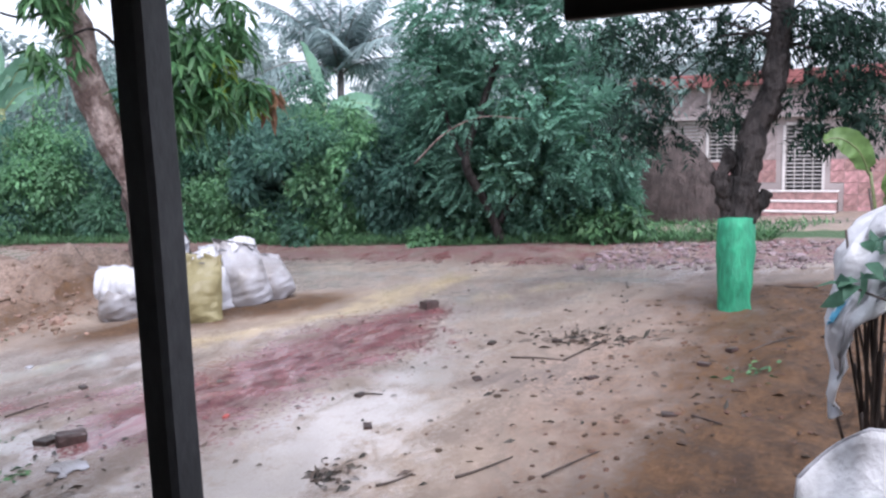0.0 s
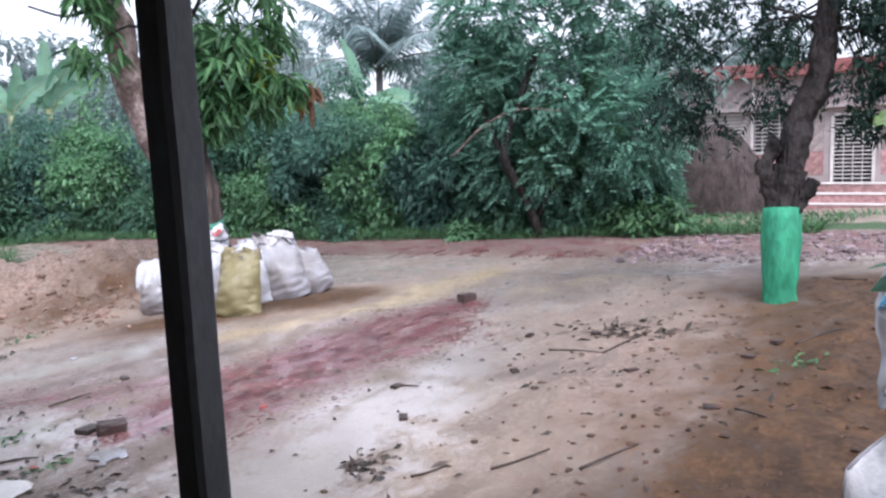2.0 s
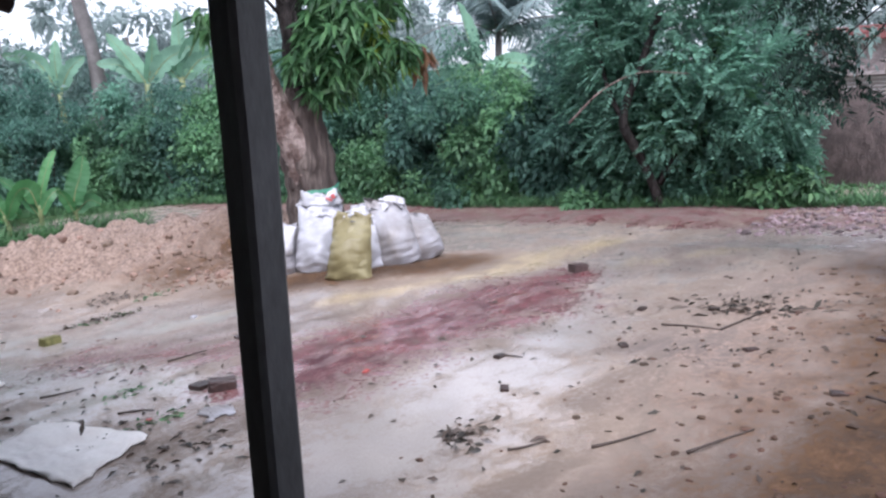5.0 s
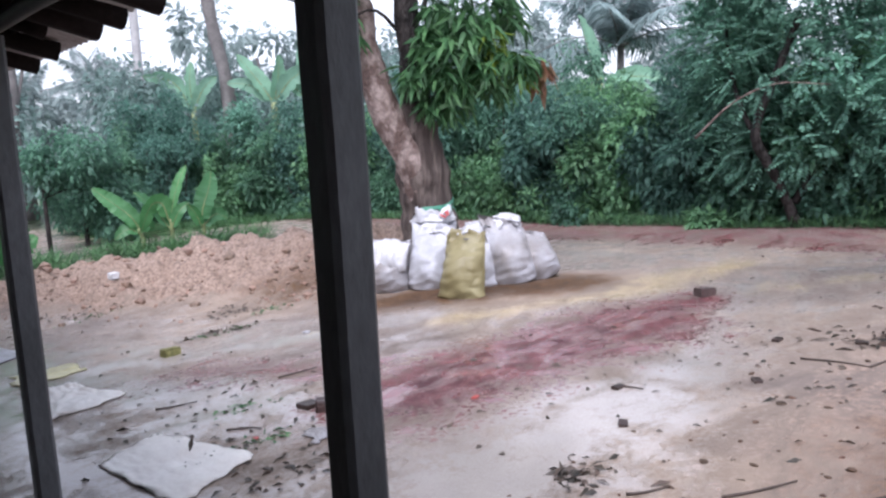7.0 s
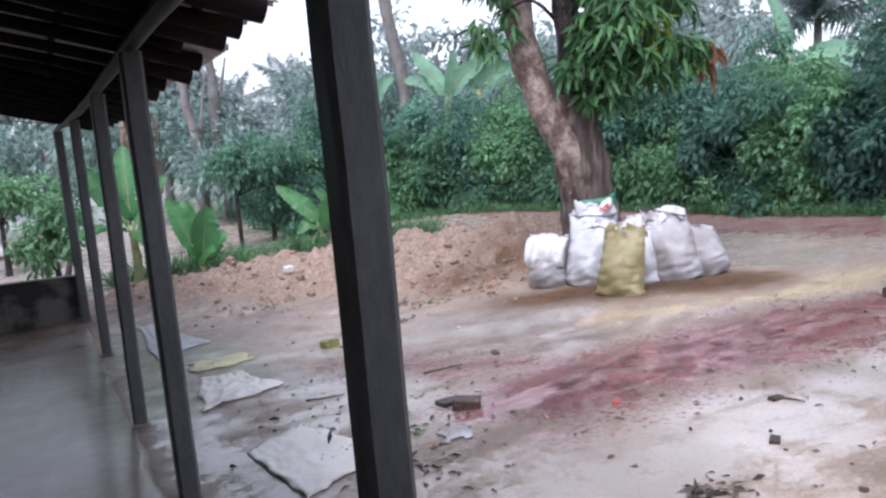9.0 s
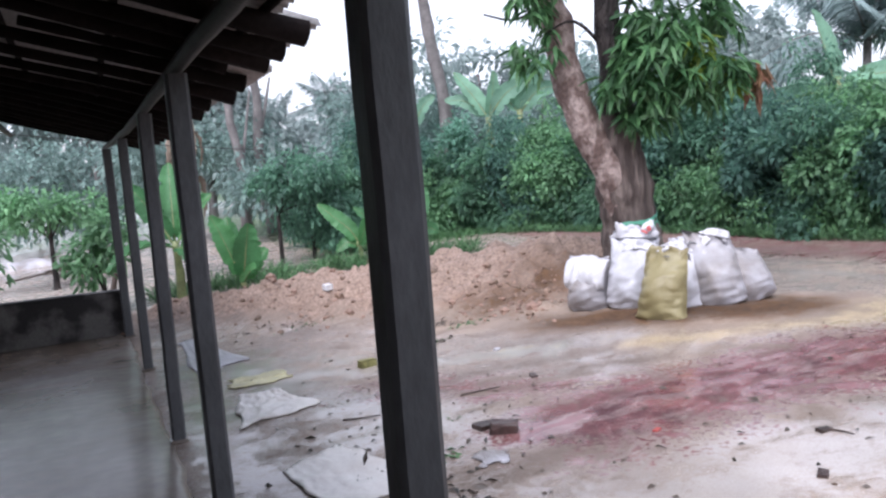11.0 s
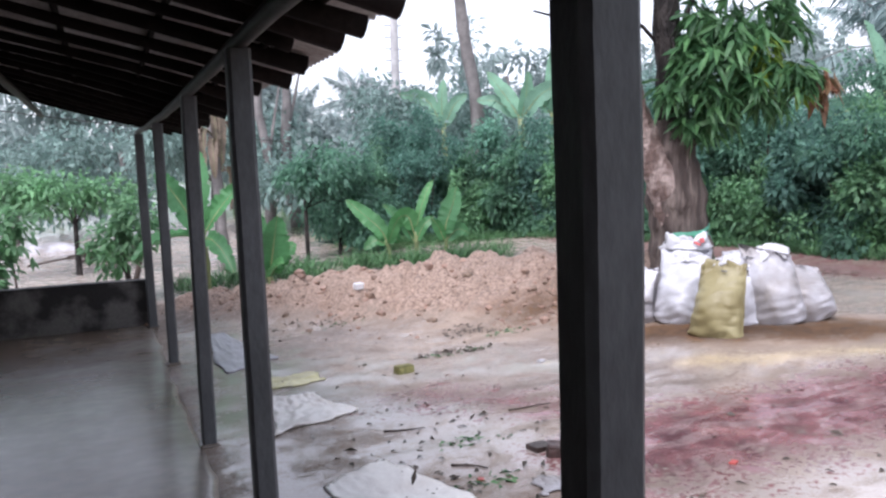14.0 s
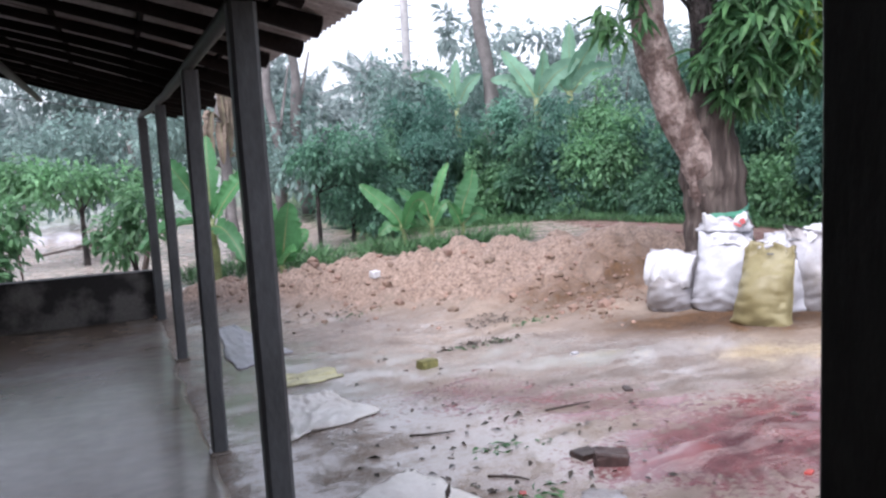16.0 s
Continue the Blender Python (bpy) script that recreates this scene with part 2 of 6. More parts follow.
M_farther = mat("haze_paled_farthest_leaf", (0.36, 0.43, 0.42), 0.9, 0.2, 0.3, 0, 40, island=0.2, trans=0.5)
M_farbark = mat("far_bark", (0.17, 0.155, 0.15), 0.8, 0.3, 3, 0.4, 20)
M_banana = mat("banana_leaf", (0.09, 0.25, 0.10), 0.38, 0.2, 2, 0.15, 30, trans=0.35, obj=0.2)
# paler copy of the banana leaf, its colour imitating haze over distance
M_bananafar = mat("haze_paled_banana_leaf", (0.17, 0.32, 0.22), 0.6, 0.2, 2, 0.15, 30, trans=0.3, obj=0.2)
M_dryleaf = mat("dry_banana_leaf", (0.22, 0.17, 0.13), 0.7, 0.3, 5, 0.3, 30, obj=0.25, trans=0.2)
M_bananastem = mat("banana_stem", (0.20, 0.23, 0.10), 0.5, 0.3, 5, 0.3, 30)
M_grass = mat("wet_grass", (0.08, 0.19, 0.08), 0.6, 0.3, 2, 0, 40, island=0.5, trans=0.2)
M_hay = mat("old_straw", (0.08, 0.06, 0.055), 0.9, 0.3, 5, 1.0, 45, bdist=0.03)
M_house = mat("pink_grey_plaster", (0.36, 0.31, 0.30), 0.8, 0.12, 2, 0.2, 40)
M_tilepink = mat("pink_wall_tile", (0.42, 0.24, 0.23), 0.4, 0.3, 9, 0.1, 40, obj=0.25)
M_tilegrey = mat("pinkish_grey_wall_tile", (0.34, 0.28, 0.27), 0.45, 0.3, 7, 0.1, 40, obj=0.15)
M_parapet = mat("red_roof_paint", (0.27, 0.095, 0.09), 0.6, 0.2, 3, 0.2, 40)
M_trimwhite = mat("white_trim", (0.62, 0.58, 0.56), 0.6, 0.15, 5, 0.1, 40)
M_grille = mat("painted_grille", (0.55, 0.52, 0.50), 0.5, 0.15, 9, 0.1, 50)
M_dark = mat("dark_opening_fill", (0.12, 0.12, 0.125), 0.8, 0.2, 3, 0, 40)
M_polegrey = mat("concrete_pole", (0.34, 0.33, 0.33), 0.8, 0.2, 4, 0.2, 40)
M_clod = mat("mud_clod", (0.26, 0.175, 0.13), 0.6, 0.3, 8, 0.6, 40, island=0.25)
M_mudlump = mat("dark_mud_lump", (0.085, 0.048, 0.028), 0.7, 0.3, 8, 0.6, 40, island=0.4)
M_gravel = mat("pink_gravel", (0.24, 0.175, 0.175), 0.5, 0.3, 8, 0.4, 40, island=0.5)
# plaster of the unseen walls, darkened to cut bounce light under the roof
M_wallin = mat("unseen_wall_plaster", (0.10, 0.09, 0.08), 0.8, 0.2, 2, 0.3, 30)
M_wire = mat("wire", (0.03, 0.03, 0.03), 0.5, 0.1, 5, 0, 40)


# ---- helpers for building ----
def part(name, bm, material, parent=None, label="", smooth=False):
    me = bpy.data.meshes.new(name)
    bm.to_mesh(me)
    bm.free()
    me.materials.append(material)
    if smooth:
        me.polygons.foreach_set("use_smooth", [True] * len(me.polygons))
    ob = new(name, me)
    if parent is not None:
        ob.parent = parent
    if label:
        tagged(ob, label)
    return ob


def raw(name, verts, faces, material, parent=None, label="", smooth=False):
    me = bpy.data.meshes.new(name)
    me.from_pydata([tuple(v) for v in verts], [], [tuple(f) for f in faces])
    me.materials.append(material)
    if smooth:
        me.polygons.foreach_set("use_smooth", [True] * len(me.polygons))
    me.update()
    ob = new(name, me)
    if parent is not None:
        ob.parent = parent
    if label:
        tagged(ob, label)
    return ob


def thing(name, at, label, category, group="", kind=""):
    ob = new(name)
    ob.location = at
    ob.empty_display_size = 0.1
    return tagged(ob, label, category, group, kind)


def box(bm, cx, cy, cz, sx, sy, sz, bevel=0.0, m=None):
    r = bmesh.ops.create_cube(bm, size=1.0)
    bmesh.ops.scale(bm, vec=(sx, sy, sz), verts=r["verts"])
    if bevel:
        edges = list({e for v in r["verts"] for e in v.link_edges})
        r2 = bmesh.ops.bevel(bm, geom=edges, offset=bevel, segments=2, profile=0.5, affect="EDGES")
        vs = list({v for f in r2["faces"] for v in f.verts} | {v for v in r["verts"] if v.is_valid})
    else:
        vs = r["verts"]
    if m is not None:
        bmesh.ops.transform(bm, matrix=m, verts=vs)
    bmesh.ops.translate(bm, vec=(cx, cy, cz), verts=vs)
    return vs


def tube(bm, pts, radii, seg=10, rough=0.0, rng=None):
    rings = []
    pts = [Vector(p) for p in pts]
    a = None
    for i, p in enumerate(pts):
        d = (pts[min(i + 1, len(pts) - 1)] - pts[max(i - 1, 0)]).normalized()
        if a is None:
            a = d.cross(Vector((0, 1, 0))) if abs(d.z) > 0.9 else d.cross(Vector((0, 0, 1)))
        # carry the ring's turn along the line
        a = (a - d * a.dot(d)).normalized()
        c = d.cross(a)
        ring = []
        for k in range(seg):
            w = 2 * math.pi * k / seg
            r = radii[i] * (1 + (rng.uniform(-rough, rough) if rng else 0))
            ring.append(bm.verts.new(p + r * (math.cos(w) * a + math.sin(w) * c)))
        rings.append(ring)
    for i in range(len(rings) - 1):
        for k in range(seg):
            bm.faces.new((rings[i][k], rings[i][(k + 1) % seg], rings[i + 1][(k + 1) % seg], rings[i + 1][k]))
    bm.faces.new(rings[0][::-1])
    bm.faces.new(rings[-1])


def curve_pts(pts, n):
    """A smooth line through the given points."""
    P = [Vector(p) for p in pts]
    P = [2 * P[0] - P[1]] + P + [2 * P[-1] - P[-2]]
    out = []
    for i in range(1, len(P) - 2):
        for k in range(n):
            t = k / n
            a, b, c, d = P[i - 1], P[i], P[i + 1], P[i + 2]
            out.append(0.5 * (2 * b + (c - a) * t + (2 * a - 5 * b + 4 * c - d) * t * t + (3 * b - a - 3 * c + d) * t ** 3))
    return out + [P[-2]]


DIAMOND = ((0, 0), (0.45, 0.5), (1, 0))
LONGLEAF = ((0, 0), (0.3, 0.46), (0.65, 0.42), (1, 0))


def leaves(name, C, D, L, W, material, parent, rs, shape=DIAMOND, droop=0.25, label="", kind=""):
    """One mesh of many folded leaves: bases C, directions D, lengths L, widths W."""
    C, D = np.asarray(C, float), np.asarray(D, float)
    n = len(C)
    D = D / (np.linalg.norm(D, axis=1, keepdims=True) + 1e-9)
    R = rs.normal(size=(n, 3))
    R[:, 2] += 1.9
    S = np.cross(D, R)
    S /= np.linalg.norm(S, axis=1, keepdims=True) + 1e-9
    U = np.cross(S, D)
    L, W = np.broadcast_to(L, n)[:, None], np.broadcast_to(W, n)[:, None]
    cols, faces, at = [], [], 0
    prev = None
    for s, w in shape:
        mid = C + D * L * s - U * L * droop * s * s
        mid[:, 2] -= (L * droop * s * s)[:, 0] * 0.6
        if w == 0:
            cols.append(mid)
            ids = (at,)
            at += 1
        else:
            cols += [mid + S * W * w + U * W * 0.18, mid, mid - S * W * w + U * W * 0.18]
            ids = (at, at + 1, at + 2)
            at += 3
        if prev is not None:
            if len(prev) == 1:
                faces += [(prev[0], ids[1], ids[0]), (prev[0], ids[2], ids[1])]
            elif len(ids) == 1:
                faces += [(prev[0], prev[1], ids[0]), (prev[1], prev[2], ids[0])]
            else:
                faces += [(prev[0], prev[1], ids[1]), (prev[0], ids[1], ids[0]), (prev[1], prev[2], ids[2]), (prev[1], ids[2], ids[1])]
        prev = ids
    V = np.stack(cols, 1).reshape(-1, 3)
    F = (np.array(faces)[None] + (np.arange(n) * at)[:, None, None]).reshape(-1, 3)
    me = bpy.data.meshes.new(name)
    me.vertices.add(len(V))
    me.vertices.foreach_set("co", V.ravel().astype(np.float32))
    me.loops.add(F.size)
    me.loops.foreach_set("vertex_index", F.ravel().astype(np.int32))
    me.polygons.add(len(F))
    me.polygons.foreach_set("loop_start", np.arange(0, F.size, 3, dtype=np.int32))
    me.polygons.foreach_set("loop_total", np.full(len(F), 3, np.int32))
    me.update(calc_edges=True)
    me.materials.append(material)
    ob = new(name, me)
    if parent is not None:
        ob.parent = parent
    return tagged(ob, label, "", "", kind)


def crown_points(rs, blobs, clumps, per, spread):
    """Leaf bases and directions in clumps over ellipsoids (x, y, z, rx, ry, rz)."""
    blobs = np.array(blobs, float)
    vol = (blobs[:, 3] * blobs[:, 4] * blobs[:, 5]) ** 0.67
    which = rs.choice(len(blobs), clumps, p=vol / vol.sum())
    d = rs.normal(size=(clumps, 3))
    d /= np.linalg.norm(d, axis=1, keepdims=True)
    r = rs.uniform(0.45, 1.05, (clumps, 1)) ** 0.6
    cen = blobs[which, :3] + d * r * blobs[which, 3:]
    size = rs.uniform(0.5, 1.7, clumps) * spread
    off = rs.normal(size=(clumps, per, 3))
    off /= np.linalg.norm(off, axis=2, keepdims=True) + 1e-9
    rad = rs.uniform(0.15, 1, (clumps, per, 1))
    C = cen[:, None] + off * rad * size[:, None, None]
    D = off + d[:, None] * 0.5 + rs.normal(size=off.shape) * 0.5
    D[..., 2] -= 0.25
    return C.reshape(-1, 3), D.reshape(-1, 3)


def fbm(X, Y, seed, scale, octaves=4):
    """Smooth noise over a grid, about -1 to 1."""
    rs = np.random.RandomState(seed)
    T = rs.rand(64, 64) * 2 - 1
    out, amp, tot = np.zeros_like(X), 1.0, 0.0
    f = scale
    for o in range(octaves):
        x, y = X * f + 17.3 * o, Y * f + 9.1 * o
        xi, yi = np.floor(x).astype(int), np.floor(y).astype(int)
        u, v = x - xi, y - yi
        u, v = u * u * (3 - 2 * u), v * v * (3 - 2 * v)
        a, b = T[xi % 64, yi % 64], T[(xi + 1) % 64, yi % 64]
        c, d = T[xi % 64, (yi + 1) % 64], T[(xi + 1) % 64, (yi + 1) % 64]
        out += amp * ((a * (1 - u) + b * u) * (1 - v) + (c * (1 - u) + d * u) * v)
        tot += amp
        amp *= 0.5
        f *= 2.03
    return out / tot


def sstep(a, b, x):
    t = np.clip((x - a) / (b - a), 0, 1)
    return t * t * (3 - 2 * t)


# ---- ground ----
def heap_height(X, Y):
    # along the run of the loose soil and across it
    s = (X - 2.3) * 0.65 - (Y - 9.4) * 0.76
    q = (X - 2.3) * 0.76 + (Y - 9.4) * 0.65
    top = np.interp(s, (-3.2, -2.2, -1.2, 0, 1.5, 3.2, 4.6), (0, 0.16, 0.27, 0.42, 0.56, 0.60, 0))
    return top * np.exp(-((q - 1.15 - 0.25 * np.clip(s, -2, 4)) / (0.75 + 0.12 * np.clip(s, 0, 4))) ** 2)


def plane_height(X, Y):
    near = -0.08 + 0.03 * (np.clip(X, -4, 9) - 3) - 0.045 * (np.clip(Y, -6, 9) - 3)
    return near - 0.55 * sstep(10.5, 20, X)


def ground_height(X, Y):
    X, Y = np.asarray(X, float), np.asarray(Y, float)
    z = plane_height(X, Y)
    h = heap_height(X, Y)
    z = z + h * (1 + 0.22 * fbm(X, Y, 3, 2.6))
    z = z + 0.10 * np.exp(-((X - 5.2) / 2.2) ** 2 - ((Y - 0.5) / 0.9) ** 2)
    z = z + 0.045 * np.exp(-((X - 5.4) / 0.9) ** 2 - ((Y - 5.9) / 0.9) ** 2)
    near = sstep(0.7, 1.2, X) * (1 - sstep(10, 14, X)) * (1 - sstep(13, 18, Y)) * sstep(-6, -3, Y)
    loose = np.clip(h * 4 + 0.9 * np.exp(-((X - 5.0) / 2.0) ** 2 - ((Y - 0.6) / 1.0) ** 2), 0, 1)
    z = z + near * (0.016 * fbm(X, Y, 5, 0.9) + (0.006 + 0.075 * loose) * fbm(X, Y, 7, 3.6, 4) + np.clip(h * 5, 0, 1) * (0.17 * np.abs(fbm(X, Y, 9, 3.4, 3)) - 0.06 + 0.10 * fbm(X, Y, 13, 6.5, 2)))
    # trodden lumps of the brown bank
    bank = (1 - sstep(0.5, 2.0, Y)) * sstep(1.8, 2.6, X) * (1 - sstep(6.6, 7.6, X)) * sstep(-3, -2, Y)
    z = z + bank * (0.022 * fbm(X, Y, 15, 7.5, 2) + 0.02 * fbm(X, Y, 16, 3.0, 2))
    # wheel ruts of the mud road
    z = z + 0.03 * fbm(X * 1.6, Y * 0.25, 11, 1.0, 3) * sstep(7.4, 8.2, X) * (1 - sstep(9.8, 10.4, X)) * (1 - sstep(14, 17, Y))
    # below the veranda slab
    z = z - 0.12 * (1 - sstep(0.78, 0.87, X)) * sstep(-5, -4.5, Y) * (1 - sstep(10.3, 10.5, Y))
    return z


def gz(x, y):
    return float(ground_height(np.array([x]), np.array([y]))[0])


def spaced(parts):
    out = []
    for a, b, n in parts:
        out += list(np.linspace(a, b, n, endpoint=False))
    return np.array(out + [parts[-1][1]])


def band(X, Y, x0, y0, x1, y1, w):
    """1 on the line between two places, falling to 0 at w from it."""
    dx, dy = x1 - x0, y1 - y0
    t = np.clip(((X - x0) * dx + (Y - y0) * dy) / (dx * dx + dy * dy), 0, 1)
    return np.clip(1 - np.hypot(X - x0 - t * dx, Y - y0 - t * dy) / w, 0, 1)


def build_ground():
    xs = spaced([(-900, -60, 14), (-60, -5, 14), (-5, 0.7, 16), (0.7, 7.5, 170), (7.5, 11, 50), (11, 24, 26), (24, 80, 14), (80, 900, 14)])
    ys = spaced([(-900, -60, 12), (-60, -6, 14), (-6, -1, 16), (-1, 8, 225), (8, 12.5, 90), (12.5, 24, 36), (24, 80, 14), (80, 900, 14)])
    X, Y = np.meshgrid(xs, ys, indexing="ij")
    Z = ground_height(X, Y)
    nx, ny = len(xs), len(ys)
    V = np.stack([X, Y, Z], -1).reshape(-1, 3)
    i, j = np.meshgrid(np.arange(nx - 1), np.arange(ny - 1), indexing="ij")
    a = (i * ny + j).ravel()
    F = np.stack([a, a + ny, a + ny + 1, a + 1], 1)
    me = bpy.data.meshes.new("ground")
    me.vertices.add(len(V))
    me.vertices.foreach_set("co", V.ravel().astype(np.float32))
    me.loops.add(F.size)
    me.loops.foreach_set("vertex_index", F.ravel().astype(np.int32))
    me.polygons.add(len(F))
    me.polygons.foreach_set("loop_start", np.arange(0, F.size, 4, dtype=np.int32))
    me.polygons.foreach_set("loop_total", np.full(len(F), 4, np.int32))
    me.polygons.foreach_set("use_smooth", np.ones(len(F), bool))
    me.update(calc_edges=True)
    # soil masks: red laterite, smooth wet mud, loose brown soil; grass, yellow silt
    wob = 0.25 * fbm(X, Y, 21, 0.8)
    Xw, Yw = X + wob, Y + 0.25 * fbm(X, Y, 22, 0.8)
    red = np.maximum.reduce([1.15 * band(Xw, Yw, 3.0, 3.8, 4.9, 3.65, 1.2), 1.0 * band(Xw, Yw, 4.4, 3.75, 5.8, 3.7, 0.7), 0.75 * band(Xw, Yw, 2.5, 5.8, 3.3, 4.6, 0.95), 0.6 * band(Xw, Yw, 2.1, 5.9, 2.9, 6.0, 0.6)])
    red = np.maximum(red, 0.62 * sstep(7.9, 8.5, Xw) * (1 - sstep(10.0, 10.5, Xw)) * sstep(-30, -20, Y) * (1 - sstep(30, 40, Y)))
    # wet: smooth mud, with sky reflection also painted as a paler colour
    wet = np.maximum.reduce([0.95 * band(Xw, Yw, 1.15, 9.0, 1.35, 3.0, 0.8), 0.95 * band(Xw, Yw, 1.6, 7.5, 2.6, 4.0, 1.4), band(Xw, Yw, 2.0, 2.6, 3.4, 2.6, 1.3), 0.9 * band(Xw, Yw, 1.8, 4.5, 2.6, 5.2, 1.2), 0.9 * band(Xw, Yw, 3.6, 2.5, 6.5, 3.6, 0.6), 0.9 * band(Xw, Yw, 2.2, 6.6, 4.4, 5.4, 0.8), 0.8 * band(Xw, Yw, 7.4, 2.0, 7.6, 8, 0.6), 0.7 * sstep(11.0, 12, Y) * (1 - sstep(3.0, 4.0, X))])
    loose = np.maximum.reduce([np.clip(heap_height(X, Y) * 6, 0, 0.95), 0.85 * np.exp(-((X - 5.0) / 2.6) ** 4 - ((Y - 0.6) / 1.7) ** 4), 0.7 * band(Xw, Yw, 4.6, 7.4, 5.6, 8.6, 1.3)])
    grass = np.maximum(0.95 * sstep(10.0, 10.4, Xw) * (1 - sstep(10.7, 11.6, X) * (1 - sstep(2.9, 3.6, Y))) * (1 - sstep(11.6, 13.5, X) * (1 - sstep(4, 6, Y))), 0.9 * sstep(14.0, 15.5, Yw) * sstep(3.5, 5.5, X))
    grass = np.maximum(grass, 0.9 * sstep(24, 30, Y))
    grass = np.maximum(grass, 0.9 * sstep(8, 14, -Y))
    yellow = np.maximum.reduce([0.85 * band(Xw, Yw, 4.4, 5.1, 5.5, 4.5, 0.5), 0.9 * band(Xw, Yw, 5.6, 4.4, 7.4, 4.3, 0.8), 0.62 * band(Xw, Yw, 6.2, 3.4, 7.2, 2.9, 0.8), 0.5 * band(Xw, Yw, 3.4, 6.1, 4.4, 5.3, 0.5)])
    mound = np.maximum(1.5 * (1 - sstep(0.0, 2.5, Yw + 2.0 * wob + 0.1 * (4 - X))) * sstep(-5, -2.0, Yw + 2.0 * wob) * sstep(1.0, 2.6, Xw + 2.0 * wob) * (1 - sstep(6.9, 7.8, Xw)), 1.0 * band(Xw, Yw, 4.3, 7.5, 5.3, 7.6, 1.1))
    mound = np.maximum(mound, 1.4 * band(Xw, Yw, 4.55, 6.3, 5.9, 5.1, 0.85))
    wet = np.maximum(wet, 0.6 * (1 - np.clip(1.3 * loose + 1.2 * mound, 0, 1)) * sstep(0.9, 1.1, X) * (1 - sstep(8, 10, X)))
    one = np.ones_like(X)
    for name, chans in (("soil", (red, wet, loose, one)), ("cover", (grass, yellow, mound, one))):
        att = me.color_attributes.new(name, "FLOAT_COLOR", "POINT")
        att.data.foreach_set("color", np.stack(chans, -1).reshape(-1).astype(np.float32))
    me.materials.append(M_ground)
    tagged(new("ground", me), "rain-soaked muddy yard and red laterite road with puddles", "ground", kind="structure")


build_ground()


# ---- veranda ----
def slab_z(x, y):
    return float(plane_height(np.array([0.95]), np.array([y]))[0]) + 0.004 * (0.95 - x)


def veranda():
    verts, faces = [], []
    edge = random.Random(4)
    ys = np.linspace(-4.2, 10.55, 60)
    for y in ys:
        e = 0.885 + edge.uniform(-0.03, 0.025)
        for x in (-2.5, -0.6, 0.6, e - 0.05):
            verts.append((x, y, slab_z(x, y) + 0.012))
        verts.append((e, y, slab_z(e, y) - 0.004))
        verts.append((e + 0.02, y, slab_z(e, y) - 0.2))
    for i in range(len(ys) - 1):
        for k in range(5):
            a = i * 6 + k
            faces.append((a, a + 1, a + 7, a + 6))
    raw("floor", verts, faces, M_floor, smooth=True)
    tagged(bpy.data.objects["floor"], "flooded smooth grey concrete veranda floor", "floor", kind="structure")
    # two unseen walls, added to close the veranda and block light
    bm = bmesh.new()
    box(bm, -2.55, 3.2, 1.2, 0.2, 15.2, 3.4)
    tagged(part("unseen_back_wall", bm, M_wallin), "unseen plain wall added behind the veranda to block light", "wall", kind="structure")
    bm = bmesh.new()
    box(bm, -0.8, -4.3, 1.2, 3.6, 0.2, 3.4)
    tagged(part("unseen_end_wall", bm, M_wallin), "unseen plain end wall added to close the veranda", "wall", kind="structure")


veranda()


def concrete_post(x, y, turn, w, lean=0.0):
    base = slab_z(x, y) - 0.1
    h = 1.842 - base
    ob = thing("veranda_post", (x, y, base), "weathered grey square concrete post on the veranda edge", "post", "veranda posts")
    ob.rotation_euler = (0, radians(lean), radians(turn))
    bm = bmesh.new()
    rng = random.Random(int(y * 100))
    n = 14
    prof = [(-0.5, -0.36), (-0.36, -0.5), (0.36, -0.5), (0.5, -0.36), (0.5, 0.36), (0.36, 0.5), (-0.36, 0.5), (-0.5, 0.36)]
    rings = []
    for i in range(n + 1):
        k = w * (1 + rng.uniform(-0.012, 0.012))
        dx = rng.uniform(-0.0015, 0.0015)
        rings.append([bm.verts.new((px * k + dx, py * k, h * i / n)) for px, py in prof])
    for i in range(n):
        for k in range(8):
            bm.faces.new((rings[i][k], rings[i][(k + 1) % 8], rings[i + 1][(k + 1) % 8], rings[i + 1][k]))
    bm.faces.new(rings[0][::-1])
    bm.faces.new(rings[-1])
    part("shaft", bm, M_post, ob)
    bm = bmesh.new()
    box(bm, 0, 0, 0.1, w * 1.35, w * 1.3, 0.05, 0.015)
    part("footing", bm, M_floor, ob, "mud-splashed concrete footing")
    return ob


POSTS = ((0.994, 1.313, 0, 0.083, 0), (0.935, 3.49, 0, 0.086, 0), (0.925, 5.42, 0, 0.086, 0.6), (0.93, 8.23, 0, 0.088, 0.3), (0.865, 10.35, 0, 0.10, 0))
for px, py, turn, w, lean in POSTS:
    concrete_post(px, py, turn, w, lean)


def roof_z(x):
    return 1.935 + 0.28 * (0.95 - x)


